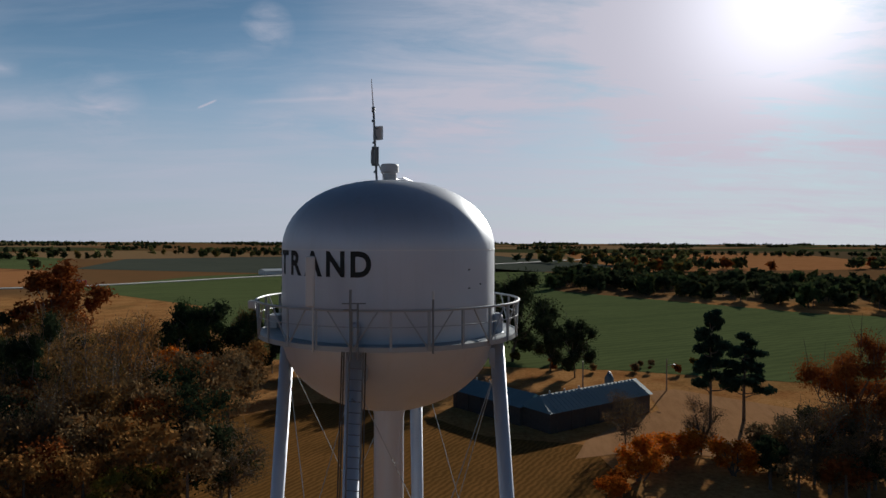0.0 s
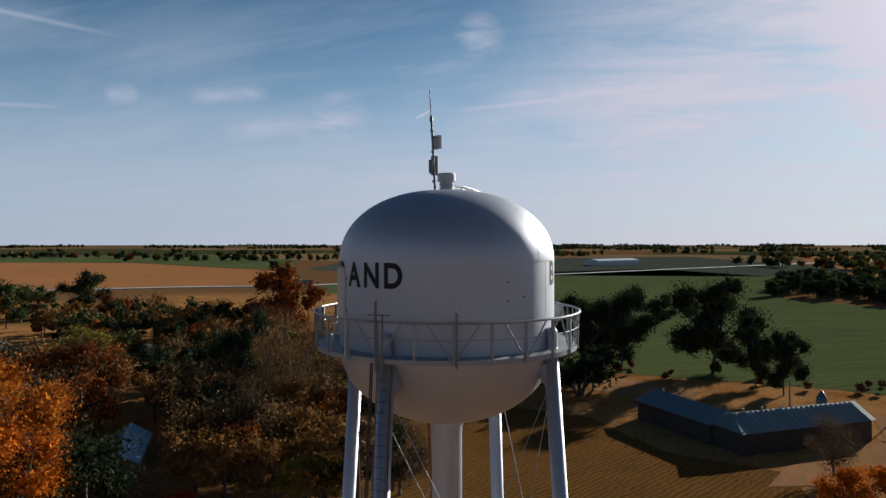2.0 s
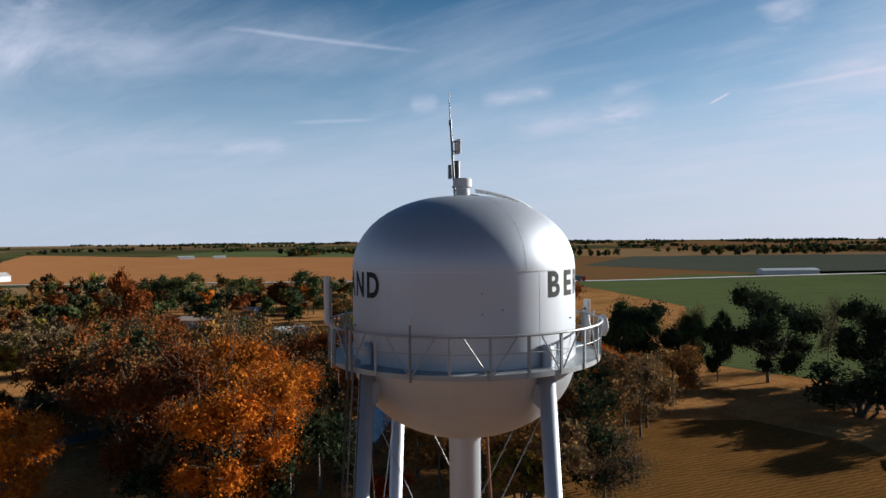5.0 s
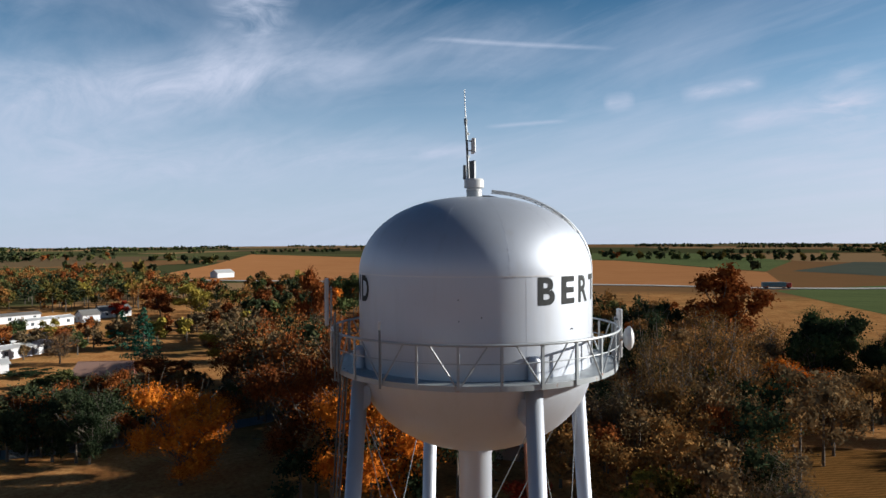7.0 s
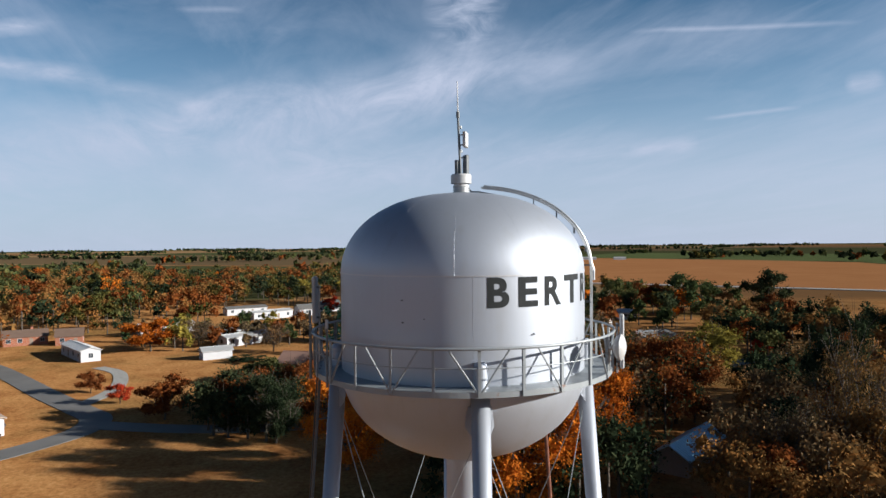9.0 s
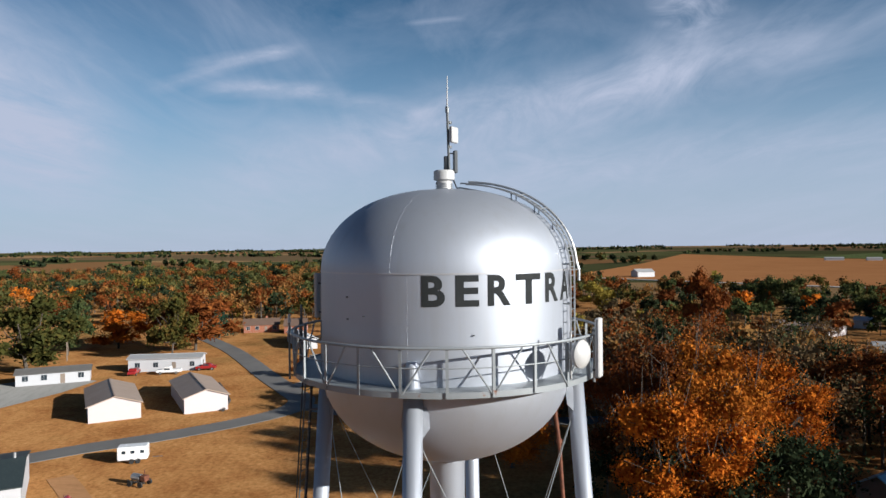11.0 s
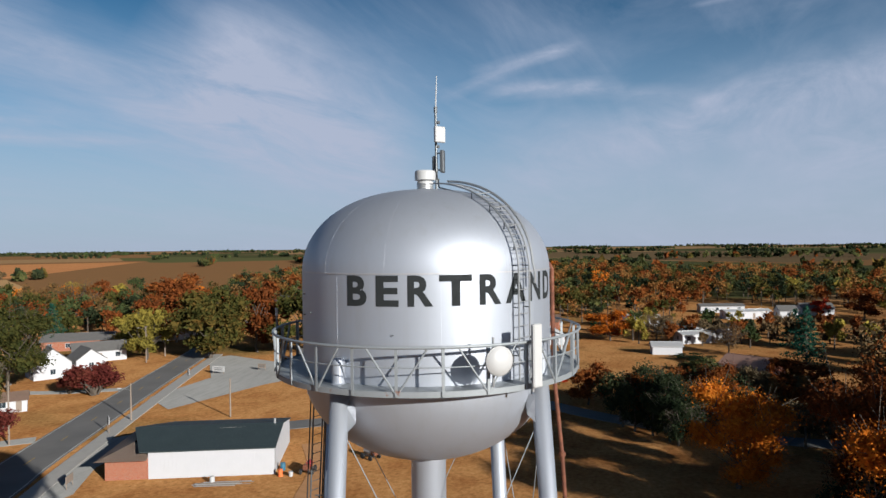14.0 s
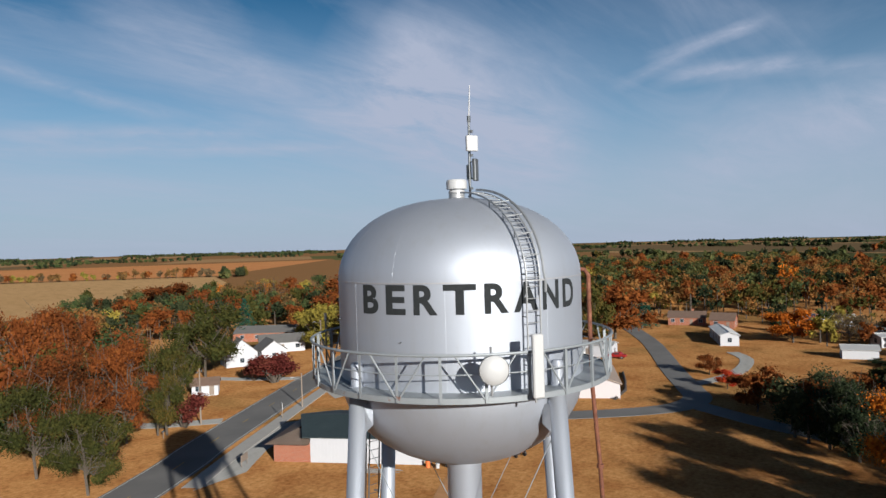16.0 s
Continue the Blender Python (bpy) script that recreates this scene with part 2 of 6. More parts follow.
WHITE_PAINT = plain("white_car_paint", (0.78, 0.78, 0.78), 0.25, 0.0, 0.05)
BLACK_RUBBER = plain("black_rubber", (0.02, 0.02, 0.02), 0.8)
BLUE_PLASTIC = plain("blue_plastic", (0.04, 0.14, 0.22), 0.5)
ORANGE_PLASTIC = plain("orange_plastic", (0.7, 0.16, 0.04), 0.5)
CONCRETE = plain("concrete", (0.42, 0.40, 0.37), 0.9, 0.0, 0.25, 0.6)
GLASS = material("window_glass", lambda n, b: (0.03, 0.04, 0.05), Roughness=0.08, Metallic=0.0)


def brick_wall(n, bsdf):
    tex = n.add("ShaderNodeTexBrick", Scale=1.0)
    for key, v in (("Color1", (0.37, 0.11, 0.05, 1)), ("Color2", (0.27, 0.08, 0.04, 1)), ("Mortar", (0.30, 0.21, 0.15, 1)), ("Mortar Size", 0.008), ("Brick Width", 0.22), ("Row Height", 0.075)):
        tex.inputs[key].default_value = v
    co = n.add("ShaderNodeTexCoord").outputs["Object"]
    sep = n.add("ShaderNodeSeparateXYZ")
    n.link(co, sep.inputs[0])
    comb = n.add("ShaderNodeCombineXYZ")
    n.link(n.math("ADD", sep.outputs[0], sep.outputs[1]), comb.inputs[0])
    n.link(sep.outputs[2], comb.inputs[1])
    n.link(comb.outputs[0], tex.inputs["Vector"])
    return n.mix(n.math("MULTIPLY", n.noise(co, 1.2, 4), 0.4), tex.outputs[0], (0.16, 0.08, 0.06))


BRICK = material("red_brick", brick_wall, Roughness=0.9)


def grass(n, bsdf):
    p = place(n)
    far = n.noise(n.mapping(p, (1, 1, 0)), 0.02, 4, 0.6)
    mid = n.noise(n.mapping(p, (1, 1, 0)), 0.12, 6, 0.65, 0.4)
    fine = n.noise(n.mapping(p, (1, 1, 0)), 1.4, 6, 0.7)
    dry = n.ramp(fine, (0.25, (0.185, 0.092, 0.030)), (0.5, (0.362, 0.184, 0.067)), (0.8, (0.508, 0.288, 0.129)))
    soil = n.ramp(fine, (0.3, (0.128, 0.050, 0.017)), (0.7, (0.298, 0.122, 0.037)))
    green = n.ramp(fine, (0.3, (0.030, 0.038, 0.013)), (0.7, (0.102, 0.091, 0.031)))
    c = n.mix(n.ramp(mid, (0.42, 0.0), (0.66, 0.75)), dry, soil)
    c = n.mix(n.ramp(far, (0.52, 0.0), (0.68, 0.75)), c, green)
    bump(n, bsdf, fine, 0.35, 0.05)
    return c




def farmland(n, bsdf):
    p = n.mapping(place(n), (1, 1, 0), (0, 0, radians(40)))
    v = n.add("ShaderNodeTexVoronoi", Scale=0.0022, Randomness=0.75)
    v.distance = "CHEBYCHEV"
    n.link(n.mapping(p, (1.0, 0.6, 1)), v.inputs["Vector"])
    sep = n.add("ShaderNodeSeparateColor")
    n.link(v.outputs["Color"], sep.inputs[0])
    field = n.ramp(sep.outputs[0], (0.0, (0.037, 0.050, 0.020)), (0.22, (0.190, 0.096, 0.041)), (0.45, (0.066, 0.078, 0.030)), (0.58, (0.266, 0.164, 0.083)), (0.85, (0.114, 0.078, 0.044)))
    field.node.color_ramp.interpolation = "CONSTANT"
    fine = n.noise(p, 0.05, 6, 0.7)
    c = n.mix(n.math("MULTIPLY", fine, 0.6), field, (0.095, 0.073, 0.039))
    rad = n.add("ShaderNodeVectorMath")
    rad.operation = "LENGTH"
    n.link(n.mapping(place(n), (1, 1, 0)), rad.inputs[0])
    # the town's own grass near the tower, farmland beyond
    edge = n.math("ADD", rad.outputs["Value"], n.math("MULTIPLY", n.noise(p, 0.008, 3), 240.0))
    near = n.ramp(n.math("DIVIDE", edge, 1000.0), (0.44, 1.0), (0.50, 0.0))
    g = grass(n, bsdf)
    return n.mix(near, c, g)


GROUND = material("ground_grass_and_farmland", farmland, Roughness=1.0, Diffuse_Roughness=0.25, Specular_IOR_Level=0.0)


def field_material(name, dark, light, rows=0.0, angle=0.0, scale=0.06, lines=0.35):
    def build(n, bsdf):
        p = n.mapping(place(n), (1, 1, 0), (0, 0, radians(angle)))
        big = n.noise(p, scale * 0.25, 5, 0.6, 0.5)
        mid = n.noise(n.mapping(p, (1, 0.15, 1)), scale * 3, 6, 0.7)
        fine = n.noise(p, 1.8, 5, 0.7)
        c = n.mix(big, dark, light)
        c = n.mix(n.math("MULTIPLY", n.ramp(mid, (0.45, 0.0), (0.7, 1.0)), 0.5), c, [v * 0.6 for v in dark])
        c = n.mix(n.math("MULTIPLY", fine, 0.45), c, [v * 1.3 for v in light])
        if rows:
            wv = n.add("ShaderNodeTexWave", Scale=rows, Distortion=5.0, Detail=4.0)
            wv.inputs["Detail Scale"].default_value = 1.5
            n.link(p, wv.inputs["Vector"])
            c = n.mix(n.math("MULTIPLY", wv.outputs["Fac"], lines), c, [v * 0.4 for v in dark])
            bump(n, bsdf, wv.outputs["Fac"], lines * 0.6, 0.06)
        return c

    return material(name, build, Roughness=1.0, Diffuse_Roughness=0.25, Specular_IOR_Level=0.0)


WHEAT = field_material("green_winter_field", (0.053, 0.074, 0.030), (0.125, 0.148, 0.059), 0.10, 62, 0.05, 0.22)
STUBBLE = field_material("tan_stubble_field", (0.240, 0.102, 0.037), (0.381, 0.180, 0.076), 0.0, 40)
PALE_FIELD = field_material("pale_dry_field", (0.220, 0.132, 0.057), (0.331, 0.214, 0.105), 0.0, 20)
DARK_FIELD = field_material("dark_tilled_field", (0.046, 0.053, 0.046), (0.084, 0.091, 0.068), 0.0, 20)
GARDEN = field_material("weedy_row_field", (0.067, 0.044, 0.014), (0.228, 0.107, 0.033), 0.42, 28, 0.5, 0.45)
DIRT = field_material("orange_dirt", (0.209, 0.106, 0.046), (0.361, 0.204, 0.104), 0.0, 10, 0.3)
GRAVEL = field_material("grey_gravel", (0.175, 0.175, 0.17), (0.31, 0.305, 0.29), 0.0, 75, 0.3)


def asphalt(n, bsdf):
    p = place(n)
    big = n.noise(p, 0.15, 5)
    fine = n.noise(p, 6.0, 5, 0.7)
    c = n.ramp(big, (0.3, (0.104, 0.102, 0.099)), (0.7, (0.167, 0.161, 0.152)))
    bump(n, bsdf, fine, 0.3, 0.01)
    return n.mix(n.math("MULTIPLY", fine, 0.5), c, (0.186, 0.178, 0.173))


ASPHALT = material("worn_asphalt", asphalt, Roughness=0.85)
LINE_WHITE = plain("white_road_paint", (0.62, 0.62, 0.58), 0.8, 0.0, 0.4, 1.0, (0.12, 0.12, 0.12), 0.5)
LINE_YELLOW = plain("yellow_road_paint", (0.50, 0.33, 0.06), 0.8, 0.0, 0.4, 1.0, (0.12, 0.12, 0.12), 0.5)


def leaf_material(name, *cols):
    def build(n, bsdf):
        geo = n.add("ShaderNodeNewGeometry")
        rnd = n.add("ShaderNodeObjectInfo").outputs["Random"]
        isl = geo.outputs["Random Per Island"]
        patch = n.noise(geo.outputs["Position"], 0.35, 3)
        mixv = n.math("ADD", n.math("MULTIPLY", isl, 0.32), n.math("ADD", n.math("MULTIPLY", patch, 0.75), n.math("MULTIPLY", rnd, 0.3)))
        k = len(cols)
        c = n.ramp(n.math("SUBTRACT", mixv, 0.2), *[(0.15 + 0.7 * i / max(k - 1, 1), col) for i, col in enumerate(cols)])
        thin = n.add("ShaderNodeBsdfTranslucent")
        n.link(c, thin.inputs[0])
        both = n.add("ShaderNodeMixShader", Fac=0.16)
        n.link(bsdf.outputs[0], both.inputs[1])
        n.link(thin.outputs[0], both.inputs[2])
        for out in n.t.nodes:
            if out.bl_idname == "ShaderNodeOutputMaterial":
                n.link(both.outputs[0], out.inputs[0])
        return c

    return material(name, build, Roughness=0.8, Specular_IOR_Level=0.0)


LEAF = {
    "orange": leaf_material("orange_leaves", (0.208, 0.056, 0.010), (0.448, 0.124, 0.013), (0.608, 0.216, 0.024)),
    "amber": leaf_material("amber_leaves", (0.108, 0.041, 0.011), (0.288, 0.088, 0.013), (0.450, 0.158, 0.020)),
    "rust": leaf_material("rust_leaves", (0.059, 0.029, 0.013), (0.160, 0.047, 0.014), (0.244, 0.088, 0.022)),
    "brown": leaf_material("brown_leaves", (0.088, 0.062, 0.030), (0.188, 0.103, 0.035), (0.325, 0.144, 0.040)),
    "yellow": leaf_material("yellow_green_leaves", (0.120, 0.105, 0.024), (0.230, 0.185, 0.036), (0.330, 0.245, 0.046)),
    "olive": leaf_material("olive_leaves", (0.026, 0.032, 0.011), (0.060, 0.060, 0.017), (0.140, 0.085, 0.022)),
    "green": leaf_material("green_leaves", (0.027, 0.048, 0.020), (0.060, 0.077, 0.029), (0.125, 0.115, 0.040)),
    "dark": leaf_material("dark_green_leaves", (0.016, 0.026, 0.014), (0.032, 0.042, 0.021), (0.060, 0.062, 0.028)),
    "red": leaf_material("red_leaves", (0.136, 0.016, 0.010), (0.320, 0.032, 0.014), (0.400, 0.080, 0.024)),
    "maroon": leaf_material("maroon_leaves", (0.064, 0.016, 0.014), (0.120, 0.029, 0.024), (0.176, 0.060, 0.036)),
    "bare": leaf_material("sparse_brown_leaves", (0.065, 0.054, 0.035), (0.130, 0.092, 0.049), (0.259, 0.140, 0.054)),
    "conifer": leaf_material("conifer_needles", (0.010, 0.036, 0.024), (0.021, 0.068, 0.045), (0.036, 0.100, 0.060)),
    "pine": leaf_material("pine_needles", (0.010, 0.021, 0.016), (0.018, 0.036, 0.026), (0.032, 0.048, 0.032)),
}
BARK = plain("tree_bark", (0.10, 0.080, 0.062), 0.95, 0.0, 0.4, 3.0)

# ---- building blocks ----


def mesh_of(name, verts, faces, mat, smooth=False):
    me = bpy.data.meshes.new(name)
    me.from_pydata([tuple(v) for v in verts], [], [tuple(q) for q in faces])
    me.materials.append(mat)
    if smooth:
        me.polygons.foreach_set("use_smooth", [True] * len(me.polygons))
    me.update()
    return me


def part(name, bm, mat, parent=None, label="", smooth=False):
    """One bmesh becomes one mesh object under its thing."""
    me = bpy.data.meshes.new(name)
    bm.to_mesh(me)
    bm.free()
    me.materials.append(mat)
    if smooth:
        me.polygons.foreach_set("use_smooth", [True] * len(me.polygons))
    ob = new(name, me)
    if parent:
        ob.parent = parent
    if label:
        tagged(ob, label)
    return ob


def thing(name, label, category, m=None, group="", kind=""):
    ob = new(name)
    ob.empty_display_size = 0.3
    if m is not None:
        ob.matrix_world = m
    return tagged(ob, label, category, group, kind)


def box(bm, x0, x1, y0, y1, z0, z1, bev=0.0):
    r = bmesh.ops.create_cube(bm, size=1.0, matrix=Matrix.LocRotScale(((x0 + x1) / 2, (y0 + y1) / 2, (z0 + z1) / 2), None, (x1 - x0, y1 - y0, z1 - z0)))
    if bev:
        es = {e for v in r["verts"] for e in v.link_edges}
        bmesh.ops.bevel(bm, geom=list(es), offset=bev, segments=1, affect="EDGES")
    return bm


def new_box(*a, bev=0.0):
    return box(bmesh.new(), *a, bev=bev)


def tube(bm, a, b, r0, r1=None, n=8, caps=True):
    """A round bar from a to b."""
    a, b = Vector(a), Vector(b)
    d = b - a
    q = d.to_track_quat("Z", "Y").to_matrix().to_4x4()
    bmesh.ops.create_cone(bm, cap_ends=caps, cap_tris=False, segments=n, radius1=r0, radius2=r0 if r1 is None else r1, depth=d.length, matrix=Matrix.Translation((a + b) / 2) @ q)
    return bm


def new_tube(*a, **k):
    return tube(bmesh.new(), *a, **k)


def lathe(profile, n=96):
    """Turns (radius, height) pairs round the z axis."""
    bm = bmesh.new()
    rings = []
    for r, z in profile:
        if r < 1e-4:
            rings.append([bm.verts.new((0, 0, z))])
        else:
            rings.append([bm.verts.new((r * math.cos(2 * math.pi * i / n), r * math.sin(2 * math.pi * i / n), z)) for i in range(n)])
    for p, q in zip(rings, rings[1:]):
        for i in range(n):
            j = (i + 1) % n
            if len(p) == 1 and len(q) > 1:
                bm.faces.new((p[0], q[j], q[i]))
            elif len(q) == 1 and len(p) > 1:
                bm.faces.new((p[i], p[j], q[0]))
            elif len(p) > 1:
                bm.faces.new((p[i], p[j], q[j], q[i]))
    bmesh.ops.recalc_face_normals(bm, faces=bm.faces)
    return bm


def sweep(points, r, n=8):
    """One bent round bar through the points."""
    pts = [Vector(p) for p in points]
    bm = bmesh.new()
    rings, ref = [], Vector((0, 0, 1))
    for i, p in enumerate(pts):
        d = (pts[min(i + 1, len(pts) - 1)] - pts[max(i - 1, 0)]).normalized()
        if abs(d.dot(ref)) > 0.99:
            ref = Vector((1, 0, 0))
        u = d.cross(ref).normalized()
        ref = u.cross(d).normalized()
        rings.append([bm.verts.new(p + (u * math.cos(2 * math.pi * k / n) + ref * math.sin(2 * math.pi * k / n)) * r) for k in range(n)])
    for a, b in zip(rings, rings[1:]):
        for k in range(n):
            j = (k + 1) % n
            bm.faces.new((a[k], a[j], b[j], b[k]))
    bm.faces.new(rings[0])
    bm.faces.new(rings[-1])
    bmesh.ops.recalc_face_normals(bm, faces=bm.faces)
    return bm


def ring(r0, r1, z0, z1, n=96):
    return lathe([(r0, z0), (r1, z0), (r1, z1), (r0, z1), (r0, z0)], n)


def polar(az, r, z=0.0):
    return Vector((r * math.cos(radians(az)), r * math.sin(radians(az)), z))


def sheet(name, points, z, mat, label, category, kind="structure"):
    """A flat patch of ground with its outline."""
    bm = bmesh.new()
    f = bm.faces.new([bm.verts.new((x, y, z)) for x, y in points])
    if f.normal.z < 0:
        f.normal_flip()
    bmesh.ops.triangulate(bm, faces=bm.faces)
    ob = part(name, bm, mat)
    return tagged(ob, label, category, kind=kind)


def ribbon(points, w, n=6):
    """The two edges of a smooth strip along the points."""
    pts = [Vector((x, y, 0)) for x, y in points]
    line = []
    for i in range(len(pts) - 1):
        p0, p1, p2, p3 = pts[max(i - 1, 0)], pts[i], pts[i + 1], pts[min(i + 2, len(pts) - 1)]
        for k in range(n):
            t = k / n
            line.append(0.5 * ((2 * p1) + (p2 - p0) * t + (2 * p0 - 5 * p1 + 4 * p2 - p3) * t * t + (3 * p1 - p0 - 3 * p2 + p3) * t ** 3))
    line.append(pts[-1])
    left, right = [], []
    for i, p in enumerate(line):
        d = (line[min(i + 1, len(line) - 1)] - line[max(i - 1, 0)]).normalized()
        nrm = Vector((-d.y, d.x, 0))
        left.append(p + nrm * w / 2)
        right.append(p - nrm * w / 2)
    return left, right


def strip(name, points, w, z0, z1, mat, label="", category="", parent=None, offset=0.0):
    """A road or kerb: a slab along a line."""
    bm = bmesh.new()
    left, right = ribbon(points, w)
    if offset:
        ctr, _ = ribbon(points, 2 * offset)
        l2, r2 = [], []
        for a, b, c0 in zip(left, right, ctr):
            mid = (a + b) / 2
            s = c0 - mid
            l2.append(a + s)
            r2.append(b + s)
        left, right = l2, r2
    rows = [[bm.verts.new((a.x, a.y, z1)), bm.verts.new((b.x, b.y, z1)), bm.verts.new((b.x, b.y, z0)), bm.verts.new((a.x, a.y, z0))] for a, b in zip(left, right)]
    for p, q in zip(rows, rows[1:]):
        bm.faces.new((p[0], p[1], q[1], q[0]))
        bm.faces.new((p[1], p[2], q[2], q[1]))
        bm.faces.new((p[3], p[0], q[0], q[3]))
    bmesh.ops.recalc_face_normals(bm, faces=bm.faces)
    ob = part(name, bm, mat, parent)
    return tagged(ob, label, category, kind="structure") if not parent else ob


# ---- ground, fields and roads ----
bm = bmesh.new()
bmesh.ops.create_grid(bm, x_segments=40, y_segments=40, size=4600)
tagged(part("ground", bm, GROUND), "flat dry autumn grass with farmland to the horizon", "ground", kind="structure")
sheet("field", [(-204, 359), (-95, 262), (-45, 140), (0, 132), (40, 127), (80, 112), (150, 96), (270, 180), (146, 246), (63, 360), (100, 560), (5, 702), (-182, 488)], 0.05, WHEAT, "green winter crop field with faint tractor lines", "field")
sheet("field", [(-575, 90), (-425, 215), (-350, 300), (-215, 392), (-330, 560), (-660, 737), (-808, 695), (-1150, 560), (-1600, 520), (-900, 240)], 0.05, STUBBLE, "wide harvested field of reddish tan stubble", "field")
sheet("field", [(-340, 575), (-670, 752), (-815, 712), (-1160, 575), (-1500, 900), (-900, 1250), (-500, 900)], 0.05, WHEAT, "thin green crop field beyond the stubble", "field")
sheet("field", [(-150, 540), (0, 720), (90, 580), (200, 700), (60, 1300), (-420, 900), (-330, 600)], 0.09, DARK_FIELD, "dark tilled field beside the highway", "field")
sheet("field", [(-40, -290), (-220, -400), (-300, -440), (-413, -636), (-258, -778), (-60, -900)], 0.05, PALE_FIELD, "pale dry stubble field behind the trees", "field")
sheet("field", [(-430, -655), (-275, -800), (-100, -930), (-420, -1500), (-1000, -1100)], 0.05, STUBBLE, "reddish stubble field beyond a hedgerow", "field")
sheet("field", [(140, 560), (520, 700), (760, 1500), (250, 1400)], 0.05, STUBBLE, "distant reddish brown field", "field")
sheet("field", [(-38, 48), (-2, 50), (24, 50), (22, 72), (8, 76), (-4, 92), (-20, 96), (-34, 84)], 0.05, GARDEN, "weedy field with rows of yellow stubble", "field")
sheet("dirt_yard", [(19, 66), (30, 70), (40, 66), (60, 84), (64, 90), (46, 108), (40, 106), (38, 92), (30, 84), (22, 74)], 0.06, DIRT, "bare orange dirt yard beside the barn", "yard")
sheet("dirt_yard", [(-16, 118), (2, 110), (12, 112), (16, 120), (-2, 126)], 0.06, DIRT, "bare orange dirt behind the barn", "yard")

strip("dirt_track", [(-66, -50), (-56, -42), (-44, -36), (-28, -24), (-10, -14)], 3.0, 0.01, 0.045, DIRT, "bare dirt track across the dry grass", "track")

MAIN_ROAD = [(40, -32), (-27, -69.5), (-45, -81), (-88, -106.5), (-123, -126.5), (-190, -166), (-420, -300)]
road = strip("road", MAIN_ROAD, 7.4, 0.02, 0.10, ASPHALT, "worn two-lane asphalt road with white edge lines", "road")
strip("edge_line", MAIN_ROAD, 0.14, 0.10, 0.106, LINE_WHITE, parent=road, offset=3.4)
strip("edge_line", MAIN_ROAD, 0.14, 0.10, 0.106, LINE_WHITE, parent=road, offset=-3.4)


def dashes(points, parent):
    left, right = ribbon(points, 0.3, 40)
    mids = [(a + b) / 2 for a, b in zip(left, right)]
    on, acc = [], 0.0
    for a, b in zip(mids, mids[1:]):
        if (a - Vector((-60, -90, 0))).length > 130:
            continue
        acc += (b - a).length
        if acc % 12.0 < 3.2:
            on.append((a, b))
    bm = bmesh.new()
    for a, b in on:
        d = (b - a).normalized()
        s = Vector((-d.y, d.x, 0)) * 0.07
        bm.faces.new([bm.verts.new((p.x, p.y, 0.107)) for p in (a - s, b - s, b + s, a + s)])
    part("centre_line", bm, LINE_YELLOW, parent, "broken yellow centre line")


dashes(MAIN_ROAD, road)
strip("pavement", MAIN_ROAD[1:5], 2.4, 0.02, 0.14, CONCRETE, "pale concrete pavement strip along the road", "pavement", offset=-6.0)
SIDE_ROAD = [(-62, -70), (-76, -56), (-84, -45), (-92, -36), (-100, -30), (-108, -29), (-116, -33), (-132, -42), (-155, -54), (-176, -66), (-215, -92)]
strip("road", SIDE_ROAD, 5.0, 0.02, 0.09, ASPHALT, "narrow dark asphalt side street", "road")
strip("road", [(-104, -29), (-95, -10), (-92, 14), (-98, 50), (-112, 90), (-130, 150)], 4.6, 0.02, 0.085, ASPHALT, "narrow asphalt lane in the shade of trees", "road")
strip("driveway", [(-119, -34), (-134, -30), (-152, -32), (-162, -38)], 3.0, 0.02, 0.08, GRAVEL, "curved gravel driveway in dry grass", "driveway")
strip("driveway", [(-52, -90), (-44, -97), (-38, -106)], 3.4, 0.02, 0.08, GRAVEL, "gravel driveway off the road", "driveway")
strip("driveway", [(-84, -108), (-78, -116), (-74, -124)], 3.0, 0.02, 0.08, GRAVEL, "gravel driveway to the white house", "driveway")
strip("highway", [(-640, 20), (-440, 200), (-286, 331), (-206, 381), (-119, 505), (60, 760), (320, 1130)], 7.0, 0.02, 0.5, CONCRETE, "far concrete highway across the fields", "road")
sheet("gravel_lot", [(-74, -86), (-98, -84), (-116, -79), (-128, -78), (-134, -90), (-122, -100), (-126, -117), (-121, -120), (-100, -100), (-80, -97)], 0.05, GRAVEL, "grey gravel parking lot with tyre marks", "gravel lot")
sheet("gravel_lot", [(-46, -70), (-38, -64), (-30, -63.5), (-36, -68), (-56, -80), (-62, -78), (-52, -72)], 0.055, GRAVEL, "gravel apron beside the white building", "gravel lot")

# ---- the water tower ----
R, Z_SEAM, Z_LOW, Z_TOP, Z_BOT = 3.5, 28.06, 25.3, 30.32, 22.75
DECK, RAIL_Z, DECK_R = 25.38, 26.42, 4.22
LEG_AZ = (-11.5, 78.5, 168.5, 258.5)
tower = thing("water_tower", "silver-painted steel water tower on four legs with a round tank", "water tower")

profile = [(0.0, Z_BOT)]
profile += [(R * math.sin(a), Z_LOW - (Z_LOW - Z_BOT) * math.cos(a)) for a in [math.pi / 2 * i / 20 for i in range(1, 21)]]
profile += [(R, Z_LOW + (Z_SEAM - Z_LOW) * i / 4) for i in range(1, 5)]
profile += [(R * math.cos(a) ** 0.86, Z_SEAM + (Z_TOP - Z_SEAM) * math.sin(a)) for a in [math.pi / 2 * i / 24 for i in range(1, 24)]]
profile += [(0.0, Z_TOP)]
tank = part("tank", lathe(profile, 128), TANK, tower, "dull silver tank with streaks", smooth=True)


